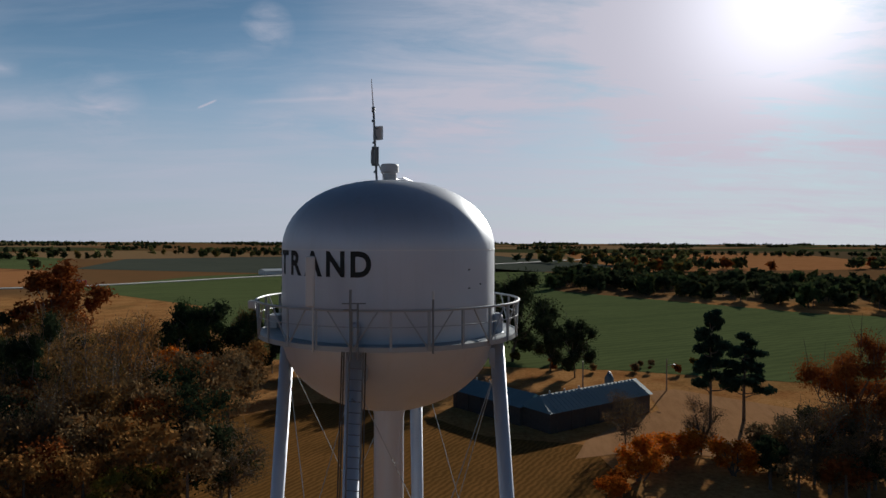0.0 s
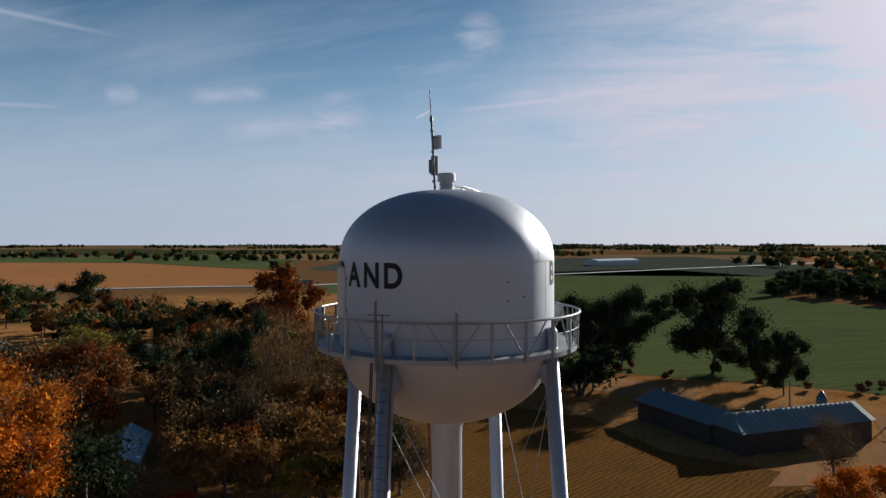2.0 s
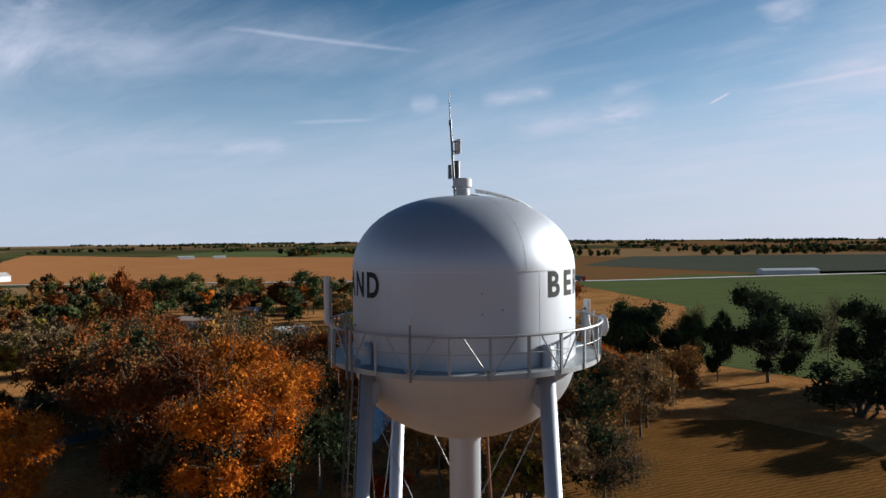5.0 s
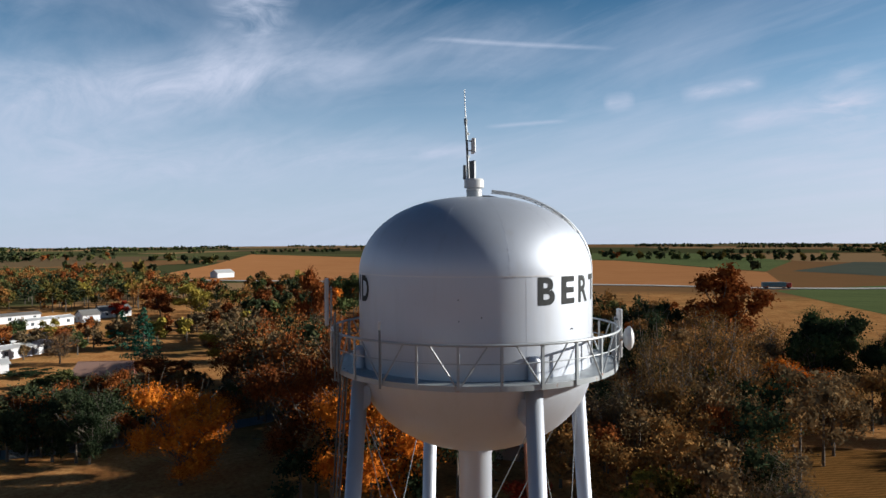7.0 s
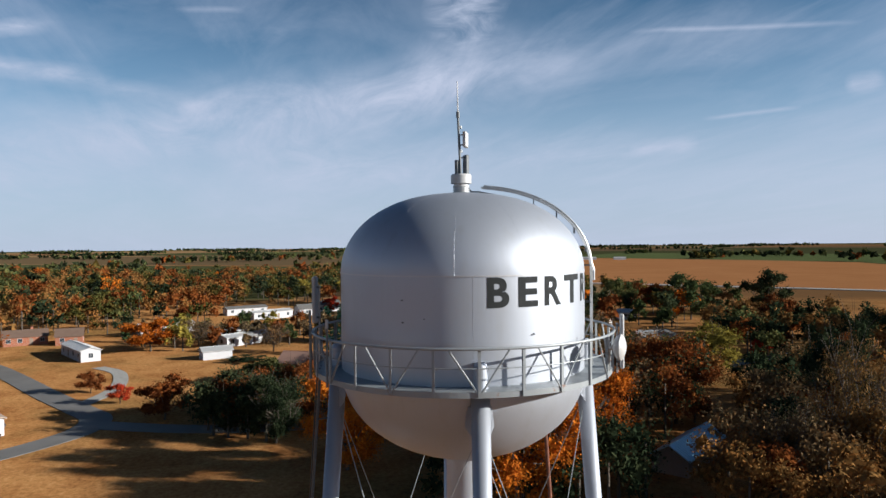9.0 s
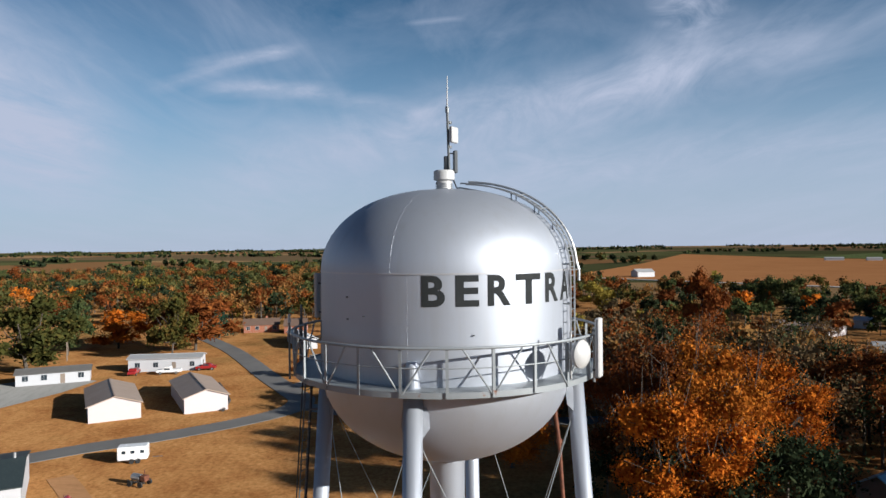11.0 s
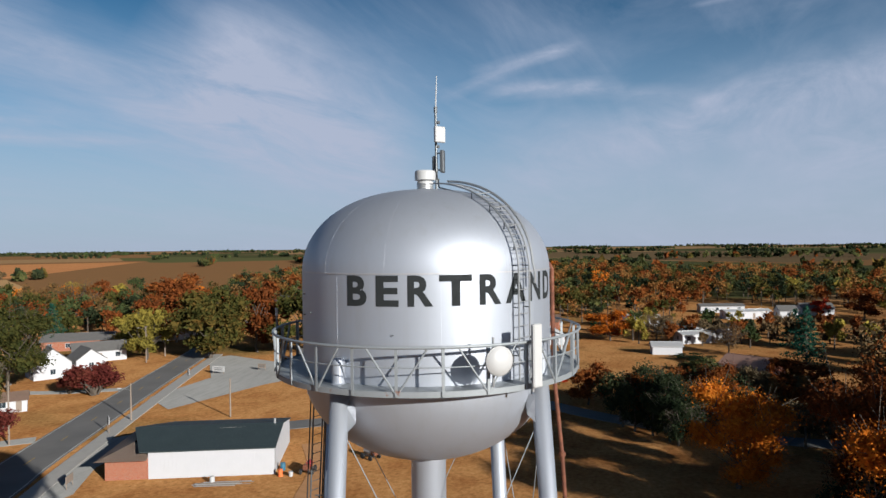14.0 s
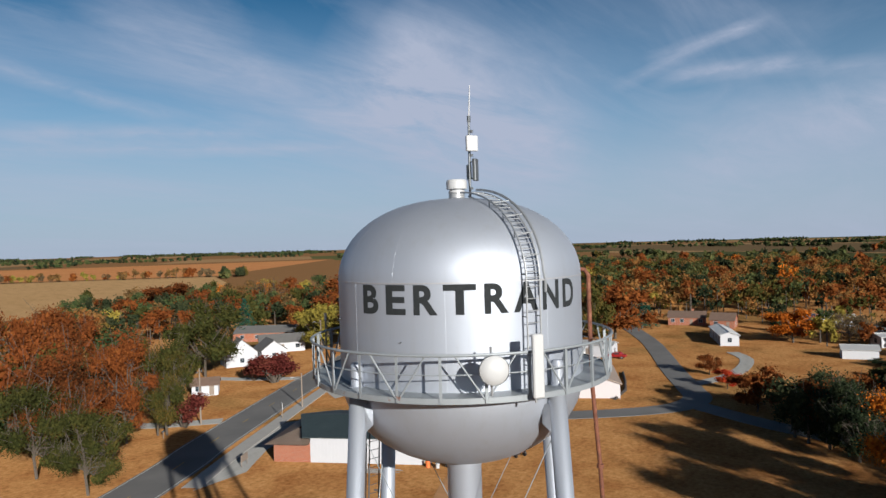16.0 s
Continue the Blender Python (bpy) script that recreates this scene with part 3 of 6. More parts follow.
def dome_r(z):
    s = min(max((z - Z_SEAM) / (Z_TOP - Z_SEAM), 0), 1)
    return R * math.cos(math.asin(s)) ** 0.86


# horizontal seam and plate seams
part("seam", ring(R - 0.01, R + 0.012, Z_SEAM - 0.018, Z_SEAM + 0.018), SEAM, tank)
part("seam", ring(R - 0.01, R + 0.010, Z_LOW - 0.012, Z_LOW + 0.012), SEAM, tank)
for az in (-21.3, 8.5, 60, 112, 164, 216, 268, 308):
    bm = bmesh.new()
    prev = None
    for i in range(15):
        z = Z_SEAM + (Z_TOP - Z_SEAM) * math.sin(math.pi / 2 * i / 15)
        p = polar(az, dome_r(z), z)
        if prev is not None:
            tube(bm, prev, p, 0.0032, n=4, caps=False)
        prev = p
    part("seam", bm, TANK, tank)
for az in (-14, 31, 76, 121, 166, 211, 256, 301):
    part("seam", new_tube(polar(az, R - 0.003, Z_LOW), polar(az, R - 0.003, Z_SEAM), 0.006, n=4, caps=False), TANK, tank)
# bolt heads on the shell
for az, z in ((-42.9, 26.92), (-33.5, 27.02), (-43.1, 27.47), (12, 26.6)):
    part("stud", new_tube(polar(az, R - 0.01, z), polar(az, R + 0.05, z), 0.02), DARK_STEEL, tank)

# lettering: town's name twice round the shell
LETTERS = (("B", -8.3, 1.0), ("E", 5.0, 14.4), ("R", 17.9, 28.0), ("T", 30.3, 43.6), ("R", 46.8, 57.0), ("A", 59.2, 71.2), ("N", 73.6, 83.6), ("D", 86.6, 96.6))


def letter(char, a0, a1, turn):
    cu = bpy.data.curves.new("letter", "FONT")
    cu.body, cu.offset, cu.resolution_u = char, 0.034, 5
    tmp = new("letter_outline", cu)
    dg = bpy.context.evaluated_depsgraph_get()
    ev = tmp.evaluated_get(dg)
    me = ev.to_mesh()
    bm = bmesh.new()
    bm.from_mesh(me)
    ev.to_mesh_clear()
    bpy.data.objects.remove(tmp)
    xs, ys = [v.co.x for v in bm.verts], [v.co.y for v in bm.verts]
    x0, x1, y0, y1 = min(xs), max(xs), min(ys), max(ys)
    for k in range(1, 12):
        bmesh.ops.bisect_plane(bm, geom=bm.verts[:] + bm.edges[:] + bm.faces[:], plane_co=(x0 + (x1 - x0) * k / 12, 0, 0), plane_no=(1, 0, 0))
    for v in bm.verts:
        az = turn + a0 + (v.co.x - x0) / (x1 - x0) * (a1 - a0)
        v.co = polar(az, R + 0.006, 27.28 + (v.co.y - y0) / (y1 - y0) * 0.745)
    part("letter", bm, LETTER, tank, "painted black capital letter " + char)


for turn in (0, -190.6):
    for ch, a0, a1 in LETTERS:
        letter(ch, a0, a1, turn)

# legs, stubs, riser, struts and rods


def leg_at(az, z):
    return polar(az, 3.6 + (25.2 - z) * 0.072, z)


for az in LEG_AZ:
    leg = part("leg", new_tube(leg_at(az, 0.3), leg_at(az, 25.25), 0.235, n=24), TANK, tower, "tubular steel leg", smooth=False)
    for pl in leg.data.polygons:
        pl.use_smooth = len(pl.vertices) == 4
    part("leg_stub", lathe([(0, 0.62), (0.12, 0.6), (0.17, 0.5), (0.17, 0.0), (0.2, -0.02)], 20), TANK, leg).matrix_local = Matrix.Translation(polar(az, 3.64, DECK + 0.02))
    e = polar(az + 90, 1.0)
    for side in (-1, 1):
        bm = bmesh.new()
        a = leg_at(az, 24.9) + e * side * 0.2
        pts = [a, a - Vector((0, 0, 0.75)), a + e * side * 0.16 - Vector((0, 0, 0.5)) - polar(az, 0.2), a + e * side * 0.12 - polar(az, 0.25)]
        f = bm.faces.new([bm.verts.new(p) for p in pts])
        bmesh.ops.solidify(bm, geom=[f], thickness=0.03)
        part("gusset", bm, TANK, leg)
    foot = leg_at(az, 0.0)
    part("footing", new_box(foot.x - 0.7, foot.x + 0.7, foot.y - 0.7, foot.y + 0.7, -0.4, 0.35, bev=0.05), CONCRETE, leg, "concrete footing")
part("riser", lathe([(0.50, 0), (0.50, 22.5), (0.53, 22.6), (0.53, 22.86)], 40), TANK, tower, "wide central riser pipe", smooth=True)
for lv in (12.4,):
    for i in range(4):
        part("strut", new_tube(leg_at(LEG_AZ[i], lv), leg_at(LEG_AZ[(i + 1) % 4], lv), 0.09, n=12), TANK, tower)
    for i in range(4):
        part("tie_rod", new_tube(leg_at(LEG_AZ[i], lv), (0, 0, lv), 0.018, n=6), GALV, tower)
for top, low in ((24.4, 12.5), (12.3, 0.5)):
    for i in range(4):
        a, b = LEG_AZ[i], LEG_AZ[(i + 1) % 4]
        for p, q in ((a, b), (b, a)):
            rod = part("tie_rod", new_tube(leg_at(p, top), leg_at(q, low), 0.013, n=6), RAIL, tower)
            m = leg_at(p, top).lerp(leg_at(q, low), 0.62)
            d = (leg_at(q, low) - leg_at(p, top)).normalized()
            part("turnbuckle", new_tube(m - d * 0.18, m + d * 0.18, 0.026, n=8), RAIL, rod)

# balcony
deck = part("balcony", ring(R - 0.02, DECK_R, DECK - 0.03, DECK, 128), RAIL, tower, "narrow steel balcony round the tank")
part("edge_channel", ring(DECK_R, DECK_R + 0.03, DECK - 0.11, DECK + 0.03, 128), RAIL, deck, "painted edge channel with rust spots")
part("under_ring", ring(R - 0.02, R + 0.12, DECK - 0.26, DECK - 0.04, 96), TANK, deck)
for i in range(24):
    az = i * 15 + 3
    bm = bmesh.new()
    a, b, c0 = polar(az, R, DECK - 0.03), polar(az, DECK_R, DECK - 0.03), polar(az, R, DECK - 0.20)
    s = polar(az + 90, 0.02)
    lo, hi = [bm.verts.new(p - s) for p in (a, b, c0)], [bm.verts.new(p + s) for p in (a, b, c0)]
    bm.faces.new(lo[::-1])
    bm.faces.new(hi)
    for k in range(3):
        bm.faces.new((lo[k], lo[(k + 1) % 3], hi[(k + 1) % 3], hi[k]))
    part("bracket", bm, TANK, deck)


def hoop(r, z, th, n=96):
    return lathe([(r + th * math.cos(2 * math.pi * k / 8), z + th * math.sin(2 * math.pi * k / 8)) for k in range(9)], n)


rail = part("railing", hoop(DECK_R + 0.09, RAIL_Z, 0.036), RAIL, tower, "grey railing with diagonal braces")
part("mid_rail", hoop(DECK_R + 0.05, DECK + 0.58, 0.015), RAIL, rail, "thin mid rail, rust-stained")
POSTS = 25
for i in range(POSTS):
    k = i - POSTS // 2
    az = 1.4 + 360 * k / POSTS
    low, high = polar(az, DECK_R + 0.035, DECK - 0.09), polar(az, DECK_R + 0.075, RAIL_Z)
    h = (high - low).length
    bm = new_box(-0.035, 0.035, -0.035, -0.025, 0, h)
    box(bm, -0.035, -0.025, -0.025, 0.035, 0, h)
    post = part("post", bm, RAIL, rail, "angle-iron railing post")
    post.matrix_local = Matrix.Translation(low) @ Matrix.Rotation(radians(az + 90), 4, "Z")
    if k % 2:
        # two braces spread from the foot of every second post
        for side in (-9.6, 9.6):
            a, b = polar(az + side * 0.06, DECK_R + 0.04, DECK), polar(az + side, DECK_R + 0.085, RAIL_Z - 0.02)
            part("brace", new_tube(a, b, 0.024, n=6), RAIL, rail)

# roof: vent, hatch, ladder with a curved rail
vent = part("vent", lathe([(0.21, Z_TOP - 0.06), (0.21, Z_TOP + 0.16), (0.24, Z_TOP + 0.18), (0.24, Z_TOP + 0.22), (0.21, Z_TOP + 0.24), (0.21, Z_TOP + 0.27), (0.30, Z_TOP + 0.28), (0.30, Z_TOP + 0.50), (0.27, Z_TOP + 0.55), (0.0, Z_TOP + 0.57)], 32), WHITE_PLASTIC, tower, "white mushroom roof vent")
for k in range(3):
    part("vent_fin", ring(0.20, 0.245, Z_TOP + 0.02 + k * 0.06, Z_TOP + 0.045 + k * 0.06, 32), GALV, vent)
part("roof_hatch", new_tube(polar(105, 1.75, 29.78), polar(105, 1.80, 29.98), 0.32, n=24), TANK, tower)


def ladder_path(n=26):
    pts = [(R + 0.20, DECK + (Z_SEAM - DECK) * i / 9) for i in range(10)]
    for i in range(1, n):
        z = Z_SEAM + (Z_TOP - Z_SEAM) * math.sin(math.pi / 2 * i / n)
        pts.append((dome_r(z) + 0.20 * math.cos(math.pi / 2 * i / n), z + 0.16 * math.sin(math.pi / 2 * i / n)))
    return [q for q in pts if q[0] > 0.35]


LAD_AZ = 66.3
lad = thing("tank_ladder", "caged steel ladder running up the tank and over its dome", "ladder")
side = polar(LAD_AZ + 90, 1.0)
lp = [polar(LAD_AZ, r, z) for r, z in ladder_path()]
for s in (-0.2, 0.2):
    part("stile", sweep([a + side * s for a in lp], 0.024, 6), GALV, lad)
for a, b in zip(lp, lp[1:]):
    m = (a + b) / 2
    part("rung", new_tube(m - side * 0.2, m + side * 0.2, 0.012, n=6), GALV, lad)
cable = [p + polar(LAD_AZ, 0.10) * (1 if p.z < Z_SEAM else 0.4) + Vector((0, 0, 0.0 if p.z < Z_SEAM else 0.07)) + side * 0.30 for p in lp]
part("guard_rail", sweep(cable[8:], 0.035, 8), GALV, lad, "curved pipe rail beside the ladder")
for k in (9, 13, 17, 21, 25):
    if k < len(lp):
        part("standoff", new_tube(lp[k] - side * 0.2, cable[k], 0.014, n=6), GALV, lad)
for k in (2, 6, 10, 14, 18, 22, 26):
    if k < len(lp):
        inner = lp[k] - polar(LAD_AZ, 0.2) if lp[k].z < Z_SEAM + 0.3 else lp[k] - Vector((0, 0, 0.2))
        part("clip", new_tube(lp[k] - side * 0.2, inner - side * 0.2, 0.014, n=6), DARK_STEEL, lad)
        part("clip", new_tube(lp[k] + side * 0.2, inner + side * 0.2, 0.014, n=6), DARK_STEEL, lad)

# mast with antennas
mast = thing("antenna_mast", "dark steel antenna mast with a white whip on the tank roof", "antenna")
mx, my = -0.44, 0.16
part("pole", new_tube((mx, my, 30.15), (mx - 0.12, my - 0.06, 32.75), 0.038, n=10), DARK_STEEL, mast)
part("whip", new_tube((mx - 0.12, my - 0.06, 32.7), (mx - 0.19, my - 0.05, 33.72), 0.022, 0.012, n=8), WHITE_PLASTIC, mast, "thin white fibreglass whip")
part("collar", new_tube((mx - 0.12, my - 0.06, 32.62), (mx - 0.12, my - 0.06, 32.8), 0.055, n=10), DARK_STEEL, mast)
for az, z0, z1, w, off, nm in ((60, 31.72, 32.18, 0.36, 0.14, "panel"), (100, 30.85, 31.5, 0.24, 0.16, "panel"), (235, 30.9, 31.35, 0.14, 0.12, "junction_box")):
    bm = new_box(-w / 2, w / 2, -0.05, 0.06, z0, z1, bev=0.02)
    pn = part(nm, bm, WHITE_PLASTIC if az == 60 else DARK_STEEL, mast, "flat white panel antenna" if az == 60 else "")
    pn.matrix_local = Matrix.Translation(Vector((mx - 0.05, my, 0)) + polar(az, off)) @ Matrix.Rotation(radians(az - 90), 4, "Z")
    for zz in (z0 + 0.08, z1 - 0.08):
        part("clamp", new_tube(Vector((mx - 0.06, my, zz)), Vector((mx - 0.05, my, zz)) + polar(az, off), 0.02, n=6), DARK_STEEL, mast)
for z in (30.6, 31.58, 32.3):
    part("clamp", new_tube((mx - 0.04 - (z - 30.2) * 0.04, my + 0.01, z), (mx - 0.04 - (z - 30.2) * 0.04, my + 0.01, z + 0.07), 0.06, n=8), DARK_STEEL, mast)
bm = bmesh.new()
for a, b in (((mx + 0.05, my, 30.9), (mx + 0.25, my + 0.2, 30.38)), ((mx + 0.25, my + 0.2, 30.38), (0.1, 0.5, 30.36)), ((0.1, 0.5, 30.36), (0.6, 1.2, 30.18))):
    tube(bm, a, b, 0.02, n=6)
part("cable", bm, BLACK_CABLE, mast, "black coaxial cable")

# equipment on the balcony


def panel_antenna(az, r, z0, z1, w, lean=0.0):
    t = thing("panel_antenna", "tall white panel antenna clamped to the balcony railing", "antenna", Matrix.Translation(polar(az, r)) @ Matrix.Rotation(radians(az + 90), 4, "Z"), "antennas on the balcony")
    part("radome", new_box(-w / 2, w / 2, -0.12, 0.0, z0, z1, bev=0.03), WHITE_PLASTIC, t)
    part("pipe", new_tube((0, 0.07, DECK - 0.15), (0, 0.07, z1 - 0.25), 0.03, n=8), GALV, t)
    for z in (z0 + 0.15, z1 - 0.35):
        part("clamp", new_box(-0.05, 0.05, -0.01, 0.10, z, z + 0.06), DARK_STEEL, t)


panel_antenna(-114.8, 4.40, 26.5, 27.9, 0.28)
panel_antenna(60.2, 4.45, 25.36, 26.86, 0.29)
dish = thing("microwave_dish", "white round microwave dish with a smooth radome", "antenna", Matrix.Translation(polar(46.2, 4.62, 26.1)) @ Matrix.Rotation(radians(46.2), 4, "Z") @ Matrix.Rotation(radians(90), 4, "Y"))
part("radome", lathe([(0.0, 0.10), (0.15, 0.09), (0.28, 0.04), (0.34, -0.02)], 40), WHITE_PLASTIC, dish, smooth=True)
part("reflector", lathe([(0.35, 0.0), (0.35, -0.06), (0.26, -0.16), (0.12, -0.22), (0, -0.23)], 40), WHITE_PLASTIC, dish, smooth=True)
part("mount", new_tube((0, 0, -0.2), (0.05, 0, -0.34), 0.06, n=10), GALV, dish)
part("pipe", new_tube((-0.5, 0.0, -0.34), (0.65, 0.0, -0.34), 0.03, n=8), GALV, dish)

for az, top, label in ((-69.7, 26.95, "thin post with a small white lamp on the railing"),):
    t = thing("rail_lamp", label, "lamp", Matrix.Translation(polar(az, 4.40)))
    part("post", new_tube((0, 0, DECK - 0.15), (0, 0, top - 0.2), 0.028, n=8), DARK_STEEL, t)
    part("lamp_head", new_tube((0, 0, top - 0.22), (0, 0, top), 0.04, n=10), WHITE_PLASTIC, t)
t = thing("floodlight", "small white floodlight bracketed outside the balcony", "lamp", Matrix.Translation(polar(183.6, 4.5, 26.1)))
part("housing", new_box(-0.12, 0.12, -0.16, 0.16, -0.02, 0.24, bev=0.03), WHITE_PLASTIC, t)
part("bracket", new_tube((0, 0, 0), polar(3.6, 0.25, -0.15), 0.03, n=8), GALV, t)
t = thing("equipment_box", "white metal equipment cabinet on the balcony", "cabinet", Matrix.Translation(polar(178, 3.86, DECK)) @ Matrix.Rotation(radians(178), 4, "Z"))
part("body", new_box(-0.16, 0.16, -0.35, 0.35, 0.03, 0.42, bev=0.02), WHITE_PLASTIC, t)
part("lid", new_box(-0.18, 0.18, -0.37, 0.37, 0.42, 0.45), GALV, t)
t = thing("rail_stand", "short grey steel stand fixed to the balcony deck", "stand", Matrix.Translation(polar(-98, 4.36)))
part("stile", new_tube((-0.12, 0, DECK - 0.3), (-0.12, 0, 27.0), 0.035, n=8), DARK_STEEL, t)
part("stile", new_tube((0.08, 0, DECK - 0.3), (0.08, 0, 26.6), 0.028, n=8), DARK_STEEL, t)
part("crossbar", new_tube((-0.34, 0, 26.62), (0.3, 0, 26.62), 0.018, n=6), DARK_STEEL, t)
part("crossbar", new_tube((-0.3, 0, 26.45), (0.1, 0, 26.45), 0.018, n=6), DARK_STEEL, t)

# leg ladder with cables
az = LEG_AZ[3] - 1.0
legl = thing("leg_ladder", "thin steel ladder climbing one leg up to the balcony", "ladder")
e = polar(az + 90, 1.0)


def outer(z, out=0.5):
    return leg_at(az, z) + polar(az, out) + e * 0.3


for s in (-0.2, 0.2):
    part("stile", new_tube(outer(0.2) + e * s, outer(25.4) + e * s, 0.025, n=6), DARK_STEEL, legl)
for k in range(82):
    p = outer(0.5 + k * 0.3)
    part("rung", new_tube(p - e * 0.2, p + e * 0.2, 0.012, n=5), DARK_STEEL, legl)
for k in range(8):
    p = outer(1.5 + k * 3.2)
    part("standoff", new_tube(p, p - polar(az, 0.45) - e * 0.3, 0.025, n=6), DARK_STEEL, legl)
for k, s in enumerate((-0.42, -0.5, 0.36)):
    part("cable", new_tube(outer(0.2, 0.5) + e * s, outer(25.3, 0.55) + e * s * 0.8, 0.022, n=6), BLACK_CABLE, legl, "black cable run")

# rusty overflow pipe
pipe = thing("overflow_pipe", "rusty brown overflow pipe running down beside the balcony", "pipe")
PA = 121.5
pts = [polar(PA, 3.35, 28.2), polar(PA, 3.62, 28.16), polar(PA, 3.72, 28.0), polar(PA, 3.74, 25.0), polar(PA - 4, 3.9, 22.6), polar(PA - 10, 4.4, 12.0), polar(PA - 12, 4.9, 0.2)]
part("pipe_run", sweep(pts, 0.062, 12), RUST, pipe)
for k in (3, 4):
    part("flange", new_tube(pts[k] + Vector((0, 0, 0.06)), pts[k] - Vector((0, 0, 0.06)), 0.10, n=12), RUST, pipe)

# ---- buildings ----


def frame_between(a, b):
    """A pose at a whose x axis runs to b, on the ground; also the length."""
    d = Vector((b[0] - a[0], b[1] - a[1], 0))
    return Matrix.Translation((a[0], a[1], 0)) @ Matrix.Rotation(math.atan2(d.y, d.x), 4, "Z"), d.length


def gable_roof(L, W, eave, ridge, over=0.35, th=0.14, cut=None):
    """Two slopes with a ridge along x; y from 0 to W."""
    bm = bmesh.new()
    slope = (ridge - eave) / (W / 2)
    y0, z0 = -over, eave - over * slope
    for a, b in ((y0, W / 2), (W + over, W / 2)):
        v = [bm.verts.new(p) for p in ((-over, a, z0), (L + over, a, z0), (L + over, b, ridge), (-over, b, ridge))]
        t = [bm.verts.new((q.co.x, q.co.y, q.co.z + th)) for q in v]
        bm.faces.new(v)
        bm.faces.new(t)
        for i in range(4):
            bm.faces.new((v[i], v[(i + 1) % 4], t[(i + 1) % 4], t[i]))
    bmesh.ops.recalc_face_normals(bm, faces=bm.faces)
    return bm


def gable_walls(L, W, eave, ridge, th=0.2):
    bm = bmesh.new()
    for x in (0.0, L - th):
        pts = [(0, 0), (W, 0), (W, eave), (W / 2, ridge), (0, eave)]
        a = [bm.verts.new((x, y, z)) for y, z in pts]
        b = [bm.verts.new((x + th, y, z)) for y, z in pts]
        bm.faces.new(a)
        bm.faces.new(b)
        for i in range(5):
            bm.faces.new((a[i], a[(i + 1) % 5], b[(i + 1) % 5], b[i]))
    box(bm, th, L - th, 0, th, 0, eave)
    box(bm, th, L - th, W - th, W, 0, eave)
    bmesh.ops.recalc_face_normals(bm, faces=bm.faces)
    return bm


def window(parent, x, y, z, w, h, axis="x", out=-1, mat=None):
    """A framed window on a wall: axis names the wall's direction, out the side it faces."""
    bm, gl = bmesh.new(), bmesh.new()
    f = 0.07
    o0, o1 = (y - 0.03, y + 0.03)
    if axis == "x":
        for a in ((x - w / 2 - f, x + w / 2 + f, o0, o1, z - f, z), (x - w / 2 - f, x + w / 2 + f, o0, o1, z + h, z + h + f), (x - w / 2 - f, x - w / 2, o0, o1, z, z + h), (x + w / 2, x + w / 2 + f, o0, o1, z, z + h), (x - 0.02, x + 0.02, o0, o1, z, z + h)):
            box(bm, *a)
        box(gl, x - w / 2, x + w / 2, y - 0.015, y + 0.015, z, z + h)
    else:
        o0, o1 = (x - 0.03, x + 0.03)
        for a in ((o0, o1, y - w / 2 - f, y + w / 2 + f, z - f, z), (o0, o1, y - w / 2 - f, y + w / 2 + f, z + h, z + h + f), (o0, o1, y - w / 2 - f, y - w / 2, z, z + h), (o0, o1, y + w / 2, y + w / 2 + f, z, z + h), (o0, o1, y - 0.02, y + 0.02, z, z + h)):
            box(bm, *a)
        box(gl, x - 0.015, x + 0.015, y - w / 2, y + w / 2, z, z + h)
    fr = part("window", bm, mat or WHITE_SIDING, parent)
    part("pane", gl, GLASS, fr)


def house(name, label, a, b, W, eave, ridge, wall, roof, category="house", wins=3, ribs=0.0, chimney=False, porch=False, flip=False, group=""):
    """A gable-roofed building: its front wall from a to b, its depth W behind it."""
    m, L = frame_between(a, b)
    if flip:
        m = m @ Matrix.Translation((0, -W, 0))
    h = thing(name, label, category, m, group)
    part("wall", gable_walls(L, W, eave, ridge), wall, h)
    rf = part("roof", gable_roof(L, W, eave, ridge), roof, h)
    part("ridge_cap", new_box(-0.35, L + 0.35, W / 2 - 0.12, W / 2 + 0.12, ridge + 0.11, ridge + 0.17), roof, rf)
    if ribs:
        for sgn in (0, 1):
            for k in range(int((L + 0.7) / ribs)):
                x = -0.3 + k * ribs
                sl = (ridge - eave) / (W / 2)
                p, q = ((x, -0.34, eave - 0.34 * sl + 0.15), (x, W / 2, ridge + 0.15)) if sgn == 0 else ((x, W + 0.34, eave - 0.34 * sl + 0.15), (x, W / 2, ridge + 0.15))
                part("rib", new_tube(p, q, 0.03, n=4), roof, rf)
    for k in range(wins):
        x = L * (k + 0.5) / max(wins, 1)
        if k == wins // 2 and wins > 1:
            part("door", new_box(x - 0.45, x + 0.45, -0.03, 0.0, 0.1, 2.1), TIMBER, h)
            part("door", new_box(x - 0.45, x + 0.45, W, W + 0.03, 0.1, 2.1), TIMBER, h)
        else:
            window(h, x, 0.0, 1.0, 1.1, 1.1)
            window(h, x, W, 1.0, 1.1, 1.1)
    if wins:
        window(h, 0.0, W * 0.5, 1.0, 1.0, 1.1, axis="y")
        window(h, L, W * 0.5, 1.0, 1.0, 1.1, axis="y")
    if chimney:
        part("chimney", new_box(L * 0.62, L * 0.62 + 0.7, W * 0.55, W * 0.55 + 0.7, eave, ridge + 0.8), BRICK, h)
    if porch:
        part("porch_roof", new_box(L * 0.2, L * 0.8, -2.2, 0.0, eave - 0.25, eave - 0.12), roof, h)
        for x in (L * 0.22, L * 0.5, L * 0.78):
            part("porch_post", new_tube((x, -2.05, 0), (x, -2.05, eave - 0.25), 0.06, n=8), WHITE_SIDING, h)
    return h


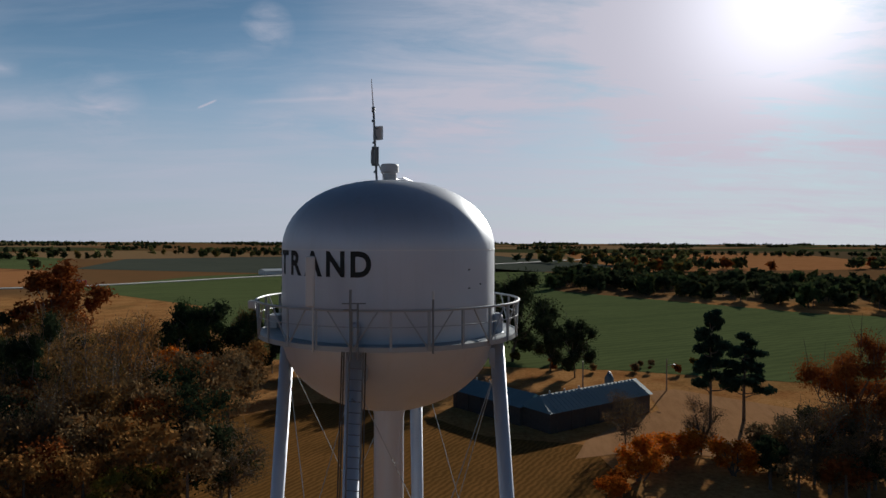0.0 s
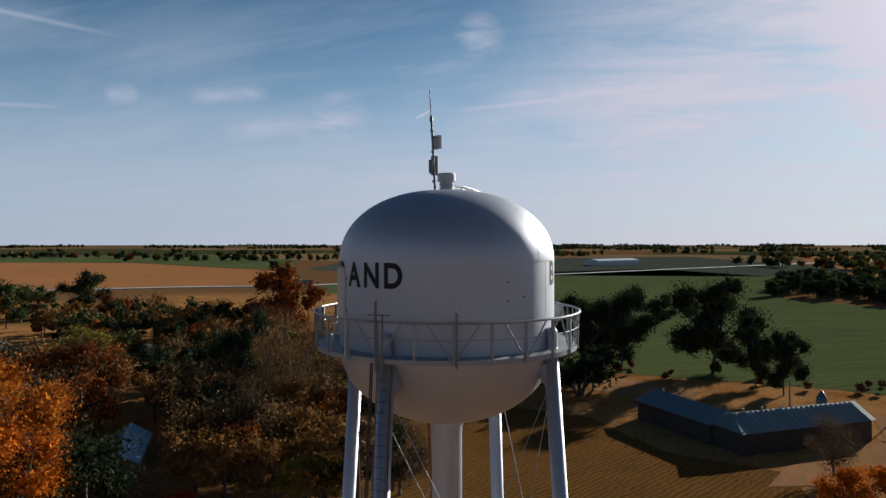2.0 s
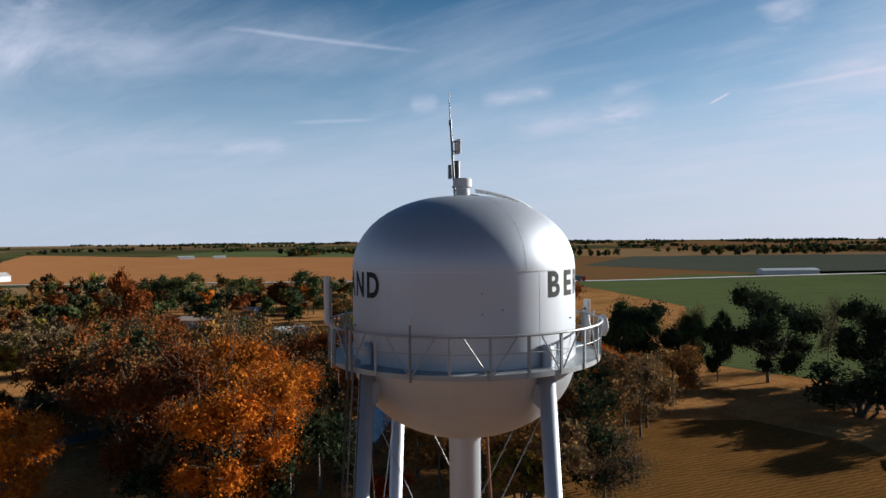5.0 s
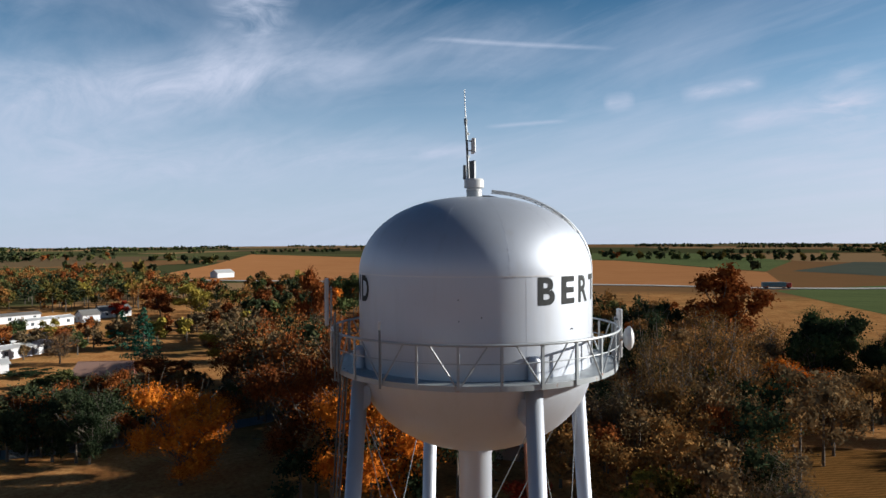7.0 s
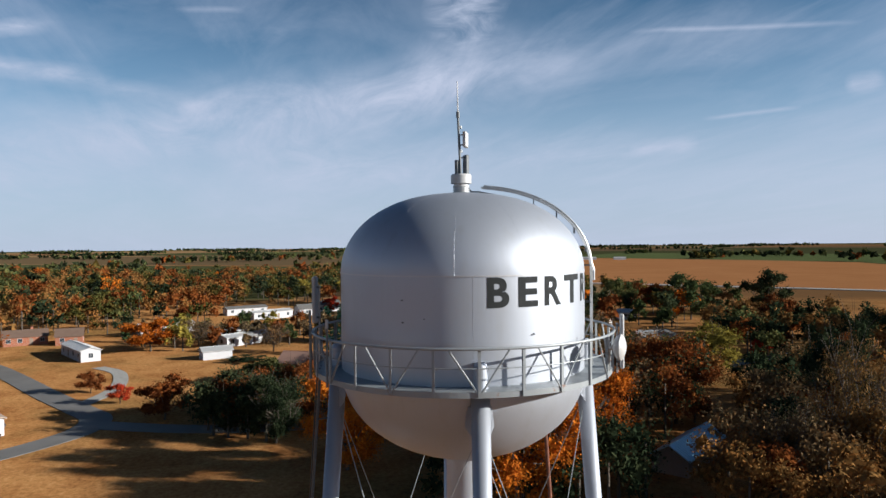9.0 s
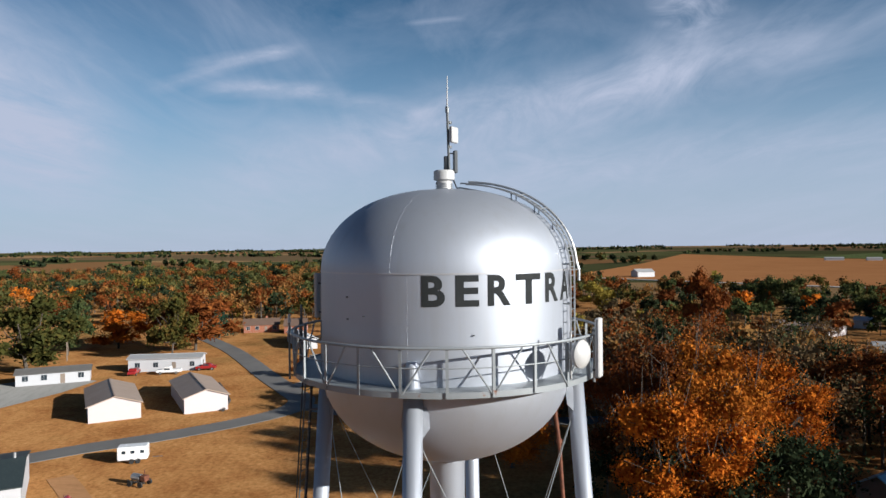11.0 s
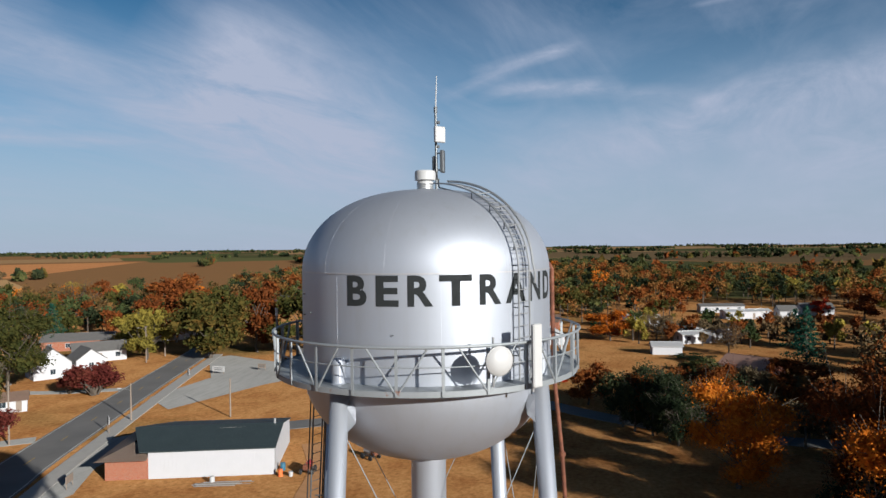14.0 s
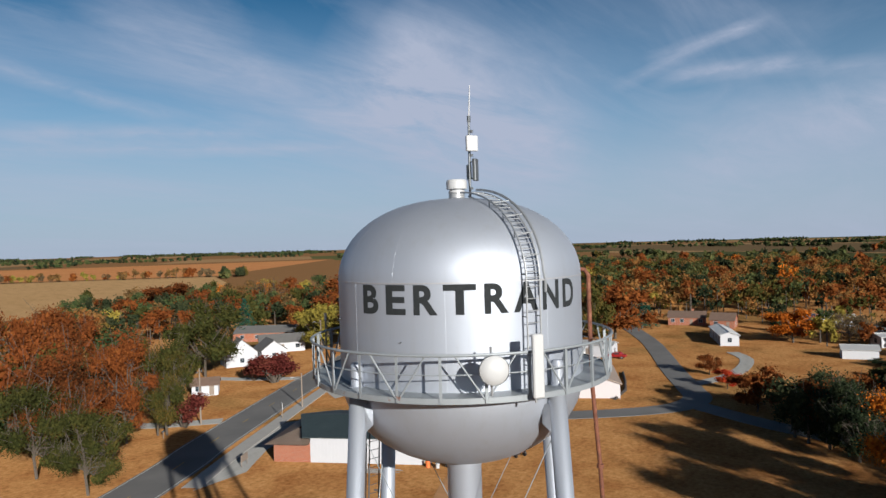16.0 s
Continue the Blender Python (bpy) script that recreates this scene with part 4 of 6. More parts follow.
# white commercial building with a dark low roof
m, L = frame_between((-42.9, -64.6), (-52.9, -46.6))
shop = thing("commercial_building", "white metal-sided building with a dark low roof and brick front corner", "building", m)
W, EV, RG = 14.5, 3.35, 4.6
bm = bmesh.new()
pts = [(0, 0), (W, 0), (W, EV), (W / 2, RG), (0, EV)]
for x in (5.2, L - 0.25):
    a = [bm.verts.new((x, y, z)) for y, z in pts]
    b = [bm.verts.new((x + 0.25, y, z)) for y, z in pts]
    bm.faces.new(a)
    bm.faces.new(b)
    for i in range(5):
        bm.faces.new((a[i], a[(i + 1) % 5], b[(i + 1) % 5], b[i]))
box(bm, 5.45, L - 0.25, 0, 0.2, 0, EV)
box(bm, 5.45, L - 0.25, W - 0.2, W, 0, EV)
bmesh.ops.recalc_face_normals(bm, faces=bm.faces)
wall = part("wall", bm, WHITE_SIDING, shop)
for k in range(30):
    part("siding_rib", new_box(5.6 + k * 0.5, 5.64 + k * 0.5, -0.02, 0.0, 0.05, EV - 0.05), WHITE_SIDING, wall)
for sgn in (0, 1):
    bm = bmesh.new()
    a, b = (-0.3, W / 2) if sgn == 0 else (W + 0.3, W / 2)
    v = [bm.verts.new(p) for p in ((4.2, a, EV), (L + 0.2, a, EV), (L + 0.2, b, RG), (1.2, b, RG))]
    t = [bm.verts.new((q.co.x, q.co.y, q.co.z + 0.12)) for q in v]
    bm.faces.new(v)
    bm.faces.new(t)
    for i in range(4):
        bm.faces.new((v[i], v[(i + 1) % 4], t[(i + 1) % 4], t[i]))
    bmesh.ops.recalc_face_normals(bm, faces=bm.faces)
    rf = part("roof", bm, DARK_ROOF, shop, "dark low-slope roof with worn patches")
for x, y, w, d in ((9.0, 3.6, 2.6, 0.35), (15.0, 2.4, 0.5, 1.6), (18.5, 3.0, 0.9, 0.8), (12.5, 6.0, 3.5, 0.12)):
    z = EV + (RG - EV) * y / (W / 2) + 0.13
    bm = bmesh.new()
    s = (RG - EV) / (W / 2)
    bm.faces.new([bm.verts.new(p) for p in ((x, y, z), (x + w, y + 0.1, z + 0.1 * s), (x + w * 0.9, y + d, z + d * s), (x + 0.1, y + d * 0.9, z + d * 0.9 * s))])
    part("roof_patch", bm, CONCRETE, rf, "pale worn patch")
bm = bmesh.new()
v = [bm.verts.new(p) for p in ((-1.0, -0.9, 2.55), (5.2, -0.9, 2.55), (5.2, 3.6, 3.65), (2.2, 3.6, 3.65), (-1.0, W + 0.9, 2.55), (2.2, W - 3.6, 3.65))]
bm.faces.new((v[0], v[1], v[2], v[3]))
bm.faces.new((v[0], v[3], v[5], v[4]))
bmesh.ops.solidify(bm, geom=bm.faces[:], thickness=0.12)
part("awning_roof", bm, TAN_ROOF, shop, "tan sloping front canopy")
part("brick_front", box(new_box(0.0, 5.2, 0.0, 0.25, 0, 2.75), 0.0, 0.25, 0.25, W, 0, 2.75), BRICK, shop, "red brick front")
for k in range(3):
    window(shop, 0.0, 3.0 + k * 4.0, 0.8, 2.2, 1.5, axis="y")
part("roof_vent", new_tube((L - 1.0, W / 2, RG), (L - 1.0, W / 2, RG + 0.7), 0.18, n=10), GALV, shop)
part("downpipe", new_box(L - 0.05, L + 0.06, 0.4, 0.5, 0, EV), GALV, shop)

# storage sheds
house("storage_shed", "cream metal storage building with a tan gable roof", (-98, -47), (-114, -56), 7.3, 2.7, 3.9, CREAM_SIDING, TAN_ROOF, "shed", 0, 0, flip=True, group="storage sheds")
house("storage_shed", "cream metal storage building with a tan gable roof", (-92, -60.5), (-107, -69), 8.0, 2.7, 4.0, CREAM_SIDING, TAN_ROOF, "shed", 0, 0, flip=True, group="storage sheds")
for ob in [o for o in scene.objects if o.name.startswith("storage_shed")]:
    for k in range(5):
        part("roller_door", new_box(1.2 + k * 3.0, 3.6 + k * 3.0, -0.04, 0.0, 0.05, 2.2), DARK_STEEL, ob)

# white homes and sheds of the town
house("mobile_home", "long white mobile home with a dark low roof", (-122, -92), (-128, -79.5), 5.0, 2.5, 3.2, WHITE_SIDING, GREY_ROOF, "house", 4)
house("mobile_home", "long white building with a pale roof", (-138, -76), (-140.5, -60), 5.0, 3.0, 3.6, WHITE_SIDING, PALE_ROOF, "house", 4)
house("mobile_home", "white mobile home with a pale ribbed metal roof", (-171, -43.5), (-188, -51.5), 4.6, 2.8, 3.5, WHITE_SIDING, PALE_ROOF, "house", 4, 0.8, flip=True)
house("garden_shed", "small white metal shed on dry grass", (-164, -14.5), (-166, -7.5), 4.0, 2.2, 3.0, WHITE_SIDING, PALE_ROOF, "shed", 0)
house("brick_house", "low brown brick house with a brown shingle roof", (-208, -71), (-211, -60), 8, 2.6, 4.2, BRICK, BROWN_ROOF, "house", 4, chimney=True)
house("brick_house", "small brown brick house with a gable front", (-206, -57), (-207, -50), 8, 2.6, 4.4, BRICK, BROWN_ROOF, "house", 2)
white_house = house("farmhouse", "white wooden house with steep gables and a grey roof", (-90, -131), (-93, -138), 7.6, 3.4, 6.6, WHITE_SIDING, GREY_ROOF, "house", 3, chimney=True)
house("farmhouse", "white wooden house wing with a grey roof", (-99, -131), (-102, -138), 6.4, 2.9, 5.2, WHITE_SIDING, GREY_ROOF, "house", 2)
house("bungalow", "white bungalow with a dark roof", (-102, -146), (-112, -139), 7, 2.8, 4.6, WHITE_SIDING, GREY_ROOF, "house", 3)
house("ranch_house", "long orange-brick ranch house with a grey roof", (-112, -172), (-124, -158), 9, 2.8, 4.4, BRICK, GREY_ROOF, "house", 4)
house("bungalow", "brown-roofed bungalow behind the trees", (-136, -160), (-150, -150), 8, 2.8, 4.8, CREAM_SIDING, BROWN_ROOF, "house", 3)
house("cottage", "small pale house in shade beside the lane", (-60, -112), (-64, -109), 4, 2.2, 3.2, WHITE_SIDING, BROWN_ROOF, "house", 2)
house("brick_house", "brick house with a faded red gable roof", (-132, 11), (-137, 2), 8, 2.9, 4.8, BRICK, PINK_ROOF, "house", 3, flip=True)
house("carport", "white-posted carport with a pale roof under trees", (-92, 30), (-96, 36), 5, 2.3, 2.9, TIMBER, PALE_ROOF, "carport", 0)
house("white_house", "white house with a grey shingle roof in a yard", (-136, 96), (-141, 108), 8, 2.8, 4.6, WHITE_SIDING, GREY_ROOF, "house", 3, porch=True)
house("white_house", "small white house with a pale roof", (-150, 101), (-147, 109), 6, 2.5, 3.6, WHITE_SIDING, PALE_ROOF, "house", 2)
house("tan_building", "low tan building among trees", (-203, 99), (-187, 109), 10, 2.4, 3.2, CREAM_SIDING, TAN_ROOF, "building", 3)
house("garage", "small white garage with a pale roof", (-209, 129), (-205, 134), 5, 2.6, 3.6, WHITE_SIDING, PALE_ROOF, "garage", 1)
house("mobile_home", "long white mobile home beyond the lawn", (-185, -9), (-194, 3), 5, 2.6, 3.3, WHITE_SIDING, PALE_ROOF, "house", 4)
house("mobile_home", "white mobile home behind a hedge", (-204, -12), (-208, 3), 5, 2.7, 3.4, WHITE_SIDING, GREY_ROOF, "house", 4)
house("mobile_home", "long white mobile home under trees", (-254, 0), (-262, 15), 5, 2.7, 3.4, WHITE_SIDING, PALE_ROOF, "house", 4)
house("garage", "small white garage with a gable front", (-264, 18), (-266, 24), 6, 2.8, 4.4, WHITE_SIDING, GREY_ROOF, "garage", 1)
house("white_house", "white house near red trees", (-277, 26), (-280, 37), 7, 2.8, 4.4, WHITE_SIDING, GREY_ROOF, "house", 3)
house("mobile_home", "white mobile home far among trees", (-276, -10), (-282, 6), 5, 2.7, 3.4, WHITE_SIDING, GREY_ROOF, "house", 4)
house("mobile_home", "pale mobile home half hidden by bare trees", (-222, -36), (-228, -20), 5, 2.7, 3.4, WHITE_SIDING, PALE_ROOF, "house", 4)
house("farm_building", "white machinery barn at a field edge", (-551, 147), (-556, 162), 10, 4.0, 6.5, WHITE_SIDING, PALE_ROOF, "barn", 0)
house("farm_building", "far white farm shed in the stubble", (-974, 520), (-966, 542), 12, 3.0, 4.6, WHITE_SIDING, PALE_ROOF, "barn", 0)
house("farm_building", "far white farm shed in the stubble", (-950, 565), (-944, 582), 10, 2.8, 4.4, WHITE_SIDING, PALE_ROOF, "barn", 0)
house("warehouse", "far long white warehouse beside the highway", (-58, 790), (-15, 845), 22, 5.5, 7.5, WHITE_SIDING, PALE_ROOF, "warehouse", 0)
house("warehouse", "far pale depot beside the highway", (-135, 510), (-105, 540), 10, 3.2, 4.4, CREAM_SIDING, PALE_ROOF, "warehouse", 0)
house("blue_shed", "small timber shed with a pale blue metal roof", (-56.5, 43.4), (-64.0, 54.5), 4.6, 2.2, 3.6, TIMBER, PALE_BLUE, "shed", 0, 0.6, flip=True)

# the barn: two low wings with blue-grey metal roofs


def hip_roof(L, W, eave, ridge, hip, over=0.4):
    bm = bmesh.new()
    a = [bm.verts.new(p) for p in ((-over, -over, eave), (L + over, -over, eave), (L + over, W + over, eave), (-over, W + over, eave))]
    r = [bm.verts.new(p) for p in ((hip, W / 2, ridge), (L + over, W / 2, ridge))]
    bm.faces.new((a[0], a[1], r[1], r[0]))
    bm.faces.new((a[2], a[3], r[0], r[1]))
    bm.faces.new((a[3], a[0], r[0]))
    bm.faces.new((a[1], a[2], r[1]))
    bm.faces.new((a[0], a[3], a[2], a[1]))
    bmesh.ops.recalc_face_normals(bm, faces=bm.faces)
    return bm


def barn_wing(a, b, W, eave, ridge, hip, label):
    m, L = frame_between(a, b)
    t = thing("barn", label, "barn", m, "barn wings")
    bm = new_box(0, L, 0, 0.2, 0, eave)
    box(bm, 0, L, W - 0.2, W, 0, eave)
    box(bm, 0, 0.2, 0.2, W - 0.2, 0, eave)
    box(bm, L - 0.2, L, 0.2, W - 0.2, 0, eave)
    part("wall", bm, WOOD_DARK, t)
    rf = part("roof", hip_roof(L, W, eave, ridge, hip), BLUE_ROOF, t)
    for k in range(int(L / 0.9)):
        x = 0.5 + k * 0.9
        if x > hip:
            part("rib", new_tube((x, -0.4, eave + 0.02), (x, W / 2, ridge + 0.02), 0.03, n=4), BLUE_ROOF, rf)
    for k in range(3):
        part("roof_vent", new_tube((hip + 2 + k * 3.2, W / 2, ridge - 0.05), (hip + 2 + k * 3.2, W / 2, ridge + 0.4), 0.12, n=8), WHITE_PLASTIC, t)
    for k in range(int(L / 3)):
        part("post", new_tube((1.2 + k * 3, -0.32, 0), (1.2 + k * 3, -0.32, eave), 0.07, n=6), WOOD_DARK, t)
    return t


barn_wing((17.5, 77.5), (36.0, 90.8), 6.4, 3.0, 5.0, 1.0, "low dark timber barn with a blue-grey metal roof")
barn_wing((3.6, 94.0), (13.6, 81.8), 6.0, 2.9, 4.6, 0.6, "low barn wing with a blue-grey metal roof")
silo = thing("small_silo", "small grey metal hopper behind the barn", "silo", Matrix.Translation((31, 98, 0)))
part("shell", lathe([(0.8, 0), (0.8, 4.2), (0.15, 5.3), (0, 5.3)], 20), DARK_STEEL, silo, smooth=True)

# ---- vehicles and yard things ----


def car(label, x, y, turn, paint, pickup=False, L=4.6):
    t = thing("pickup_truck" if pickup else "car", label, "truck" if pickup else "car", pose(x, y, 0.08, 0, 0, turn))
    side = [(0, 0.35), (0, 0.85), (0.15, 0.95), (1.2, 1.0), (1.75, 1.5), (3.2, 1.52), (3.75, 1.05), (4.5, 0.95), (4.6, 0.45)]
    if pickup:
        side = [(0, 0.45), (0, 1.0), (1.3, 1.08), (1.8, 1.7), (3.1, 1.72), (3.2, 1.12), (5.3, 1.1), (5.35, 0.5)]
    bm = bmesh.new()
    a = [bm.verts.new((px, -0.85, pz)) for px, pz in side]
    b = [bm.verts.new((px, 0.85, pz)) for px, pz in side]
    bm.faces.new(a)
    bm.faces.new(b)
    for i in range(len(side)):
        j = (i + 1) % len(side)
        bm.faces.new((a[i], a[j], b[j], b[i]))
    bmesh.ops.recalc_face_normals(bm, faces=bm.faces)
    bmesh.ops.bevel(bm, geom=bm.edges[:], offset=0.05, segments=1, affect="EDGES")
    body = part("body", bm, paint, t)
    for s in (-0.86, 0.86):
        part("side_window", new_box(1.75, 3.0, s - 0.012, s + 0.012, 1.05, 1.42), GLASS, body)
    for x0 in (0.85, L - 0.9 if not pickup else 4.3):
        for s in (-0.8, 0.8):
            w = part("wheel", new_tube((x0, s - 0.1, 0.33), (x0, s + 0.1, 0.33), 0.33, n=18), BLACK_RUBBER, t)
            part("rim", new_tube((x0, s - 0.11, 0.33), (x0, s + 0.11, 0.33), 0.18, n=12), GALV, w)
    return t


car("white pickup truck parked by the long white building", -135, -68, 100, WHITE_PAINT, True)
car("dark red car parked beside the lot", -140, -61, 100, RED_PAINT)
car("bright red car parked by the long white building", -137, -73.5, 10, RED_PAINT)
car("dark car parked at the gravel lot", -133, -96, 60, DARK_STEEL)
car("white car parked in shade under trees", -88, 118, 30, WHITE_PAINT)
car("pale car parked at a shaded house", -74, 106, 80, WHITE_PAINT)

trailer = thing("camping_trailer", "white travel trailer parked on dry grass", "trailer", pose(-71.6, -45.4, 0, 0, 0, 106))
part("body", new_box(0, 3.8, -0.95, 0.95, 0.45, 2.25, bev=0.12), WHITE_PAINT, trailer)
for x in (0.6, 1.7, 2.9):
    part("window", new_box(x, x + 0.5, -0.97, -0.94, 1.35, 1.75), GLASS, trailer)
    part("window", new_box(x, x + 0.5, 0.94, 0.97, 1.35, 1.75), GLASS, trailer)
for y in (-0.9, 0.9):
    for x in (1.8, 2.6):
        part("wheel", new_tube((x, y - 0.1, 0.33), (x, y + 0.1, 0.33), 0.33, n=16), BLACK_RUBBER, trailer)
part("tow_bar", new_tube((4.3, 0, 0.5), (5.6, 0, 0.45), 0.05, n=6), DARK_STEEL, trailer)

for x, y, turn, label in ((-55.0, -43.0, 20, "rusty farm implement on bare ground"), (-63, -38.5, 70, "old red machine with a tank beside the tower")):
    t = thing("machine", label, "machine", pose(x, y, 0, 0, 0, turn))
    part("frame", box(new_box(-1.3, 1.3, -0.6, -0.5, 0.5, 0.62), -1.3, 1.3, 0.5, 0.6, 0.5, 0.62), DARK_STEEL, t)
    part("tank", new_tube((-1.0, 0, 0.95), (0.3, 0, 0.95), 0.42, n=16), RED_PAINT if turn == 20 else GALV, t)
    part("engine", new_box(0.4, 1.2, -0.4, 0.4, 0.62, 1.3, bev=0.06), RUST, t)
    part("exhaust", new_tube((0.8, 0, 1.3), (0.8, 0, 2.0), 0.05, n=8), RUST, t)
    for xx in (-0.8, 0.8):
        for yy in (-0.75, 0.75):
            part("wheel", new_tube((xx, yy - 0.1, 0.35), (xx, yy + 0.1, 0.35), 0.35, n=16), BLACK_RUBBER, t)
t = thing("lumber_pile", "pile of grey boards and pipes on the grass", "lumber", pose(-47.0, -50.6, 0, 0, 0, 118))
rnd = random.Random(4)
for k in range(9):
    part("board", new_box(-3 + rnd.uniform(0, 1.5), 2 + rnd.uniform(0, 2.5), -0.6 + k * 0.14, -0.5 + k * 0.14, 0.05 + 0.05 * (k % 3), 0.12 + 0.05 * (k % 3)), TIMBER if k % 2 else GALV, t)
t = thing("barrel", "white plastic barrel beside the boards", "barrel", pose(-47.3, -51.6, 0.0))
part("drum", lathe([(0, 0), (0.3, 0), (0.32, 0.4), (0.3, 0.85), (0, 0.87)], 20), WHITE_PLASTIC, t)
t = thing("barrel", "blue plastic barrel at the building's end", "barrel", pose(-54.6, -46.6, 0.0))
part("drum", lathe([(0, 0), (0.32, 0), (0.34, 0.45), (0.32, 0.95), (0, 0.97)], 20), BLUE_PLASTIC, t)
t = thing("barrel", "orange plastic drum at the building's end", "barrel", pose(-52.5, -45.4, 0.0))
part("drum", lathe([(0, 0), (0.3, 0), (0.28, 0.9), (0, 0.92)], 20), ORANGE_PLASTIC, t)
t = thing("barrel", "white bucket at the building's end", "barrel", pose(-53.0, -44.2, 0.0))
part("drum", lathe([(0, 0), (0.25, 0), (0.28, 0.6), (0, 0.62)], 20), WHITE_PLASTIC, t)


def utility_pole(x, y, h, label="weathered wooden utility pole with a crossarm", lamp=False, arm=True):
    t = thing("utility_pole", label, "pole", pose(x, y, 0, 0, 0, 30), "utility poles")
    part("pole", new_tube((0, 0, -0.3), (0, 0, h), 0.15, 0.10, n=10), TIMBER, t)
    if arm:
        part("crossarm", new_box(-0.9, 0.9, -0.06, 0.06, h - 0.7, h - 0.55), TIMBER, t)
        for xx in (-0.8, 0.0, 0.8):
            part("insulator", new_tube((xx, 0, h - 0.55), (xx, 0, h - 0.35), 0.05, n=8), DARK_STEEL, t)
    if lamp:
        part("lamp_arm", new_tube((0, 0, h - 1.2), (0, -1.6, h - 0.8), 0.035, n=6), GALV, t)
        part("lamp_head", new_box(-0.12, 0.12, -2.1, -1.5, h - 0.88, h - 0.72, bev=0.03), WHITE_PLASTIC, t)


utility_pole(-48.6, -91.0, 9.4)
utility_pole(-110, -130, 9.5, lamp=True)
utility_pole(-119, -133, 9.0)
utility_pole(-66, -86, 6.2, "dark steel street sign pole with a lamp", lamp=True, arm=False)
utility_pole(-74, -72, 6.5, "thin pale flagpole on the lawn", arm=False)
utility_pole(44, 107, 6.0, "tall pale yard light pole beside the barn", lamp=True, arm=False)
utility_pole(27, 101, 6.5, "dark yard pole behind the barn", arm=False)
utility_pole(70, 95, 8.5)
utility_pole(-155, -100, 9.0, lamp=True)
utility_pole(-128, 92, 8.0)


def board_sign(x, y, turn, w, h, z, label, mat):
    t = thing("sign", label, "sign", pose(x, y, 0, 0, 0, turn))
    part("board", new_box(-w / 2, w / 2, -0.05, 0.05, z, z + h, bev=0.01), mat, t)
    for k in range(2):
        part("lettering", new_box(-w * 0.36, w * 0.36, -0.062, -0.05, z + h * (0.25 + 0.35 * k), z + h * (0.4 + 0.35 * k)), DARK_STEEL, t)
    for xx in (-w * 0.42, w * 0.42):
        part("post", new_tube((xx, 0, 0), (xx, 0, z + h), 0.05, n=6), TIMBER, t)


board_sign(-59, -83, 60, 1.4, 1.2, 1.4, "white roadside sign with dark lines of writing", WHITE_PLASTIC)
board_sign(-100, -106.5, 60, 1.2, 1.4, 0.2, "small white box sign by the road", WHITE_PLASTIC)
board_sign(-104, -101.5, 100, 3.0, 1.2, 0.6, "low white sign on posts at the gravel lot", WHITE_PLASTIC)
board_sign(-111, -95, 100, 2.0, 1.0, 0.6, "dark board sign at the gravel lot", TIMBER)
board_sign(-39.5, -66.5, 30, 2.0, 0.9, 0.7, "dark framed notice board beside the road", TIMBER)
t = thing("mailbox", "dark mailbox on a post by the road", "mailbox", pose(-40.5, -88.5, 0, 0, 0, 30))
part("post", new_tube((0, 0, 0), (0, 0, 1.0), 0.05, n=6), TIMBER, t)
part("box", new_box(-0.3, 0.3, -0.12, 0.12, 1.0, 1.28, bev=0.06), DARK_STEEL, t)
t = thing("flower_bed_log", "long dark log edging the lawn", "log", pose(-100, -38, 0, 0, 0, 0))
bm = bmesh.new()
lg = [(0, -3, 0.15), (-8, -4.5, 0.15), (-16, -8, 0.15), (-24, -12, 0.15)]
for a, b in zip(lg, lg[1:]):
    tube(bm, a, b, 0.28, n=8)
part("log", bm, WOOD_DARK, t)
for x, y in ((-212, 373),):
    t = thing("lorry", "far pale lorry on the highway", "truck", pose(x, y, 0.15, 0, 0, 50))
    part("trailer", new_box(-7, 6, -1.3, 1.3, 1.1, 3.9, bev=0.08), BLUE_ROOF if x == -212 else WHITE_PAINT, t)
    part("cab", new_box(6.5, 9.2, -1.25, 1.25, 0.8, 3.4, bev=0.2), RED_PAINT, t)
    for xx in (-5.5, -4.3, 5.0, 8.0):
        part("wheel", new_tube((xx, -1.3, 0.5), (xx, 1.3, 0.5), 0.5, n=12), BLACK_RUBBER, t)

# ---- trees ----
rng = np.random.default_rng(7)


def leaf_cloud(centres, radii, count, size, squash=0.8, seed=0, core=0.0):
    """Many small leaf clumps scattered through lobes, denser near their skins: vertex array of quads."""
    g = np.random.default_rng(seed)
    w = np.array(radii) ** 2
    pick = g.choice(len(radii), count, p=w / w.sum())
    d = g.normal(size=(count, 3))
    d /= np.linalg.norm(d, axis=1)[:, None]
    rr = np.array(radii)[pick] * g.uniform(0.2, 1.0, count) ** 0.5 * g.uniform(0.85, 1.12, count)
    p = np.array(centres)[pick] + d * rr[:, None] * np.array([1, 1, squash])
    a = g.normal(size=(count, 3)) + d * 0.5
    a /= np.linalg.norm(a, axis=1)[:, None]
    b = np.cross(a, g.normal(size=(count, 3)))
    b /= np.linalg.norm(b, axis=1)[:, None]
    c = np.cross(a, b)
    s = size * g.uniform(0.5, 1.25, count)[:, None]
    # a share of larger clumps deep inside keeps the crown from being see-through
    k = int(count * core)
    if k:
        p[:k] = np.array(centres)[pick[:k]] + (d * np.array(radii)[pick][:, None])[:k] * g.uniform(0.1, 0.60, k)[:, None] * np.array([1, 1, squash])
        s[:k] *= 2.3
    q = np.stack([p - b * s, p - c * s * 0.55 + b * s * 0.1, p + b * s, p + c * s * 0.55 - b * s * 0.1], 1)
    return q.reshape(-1, 3)


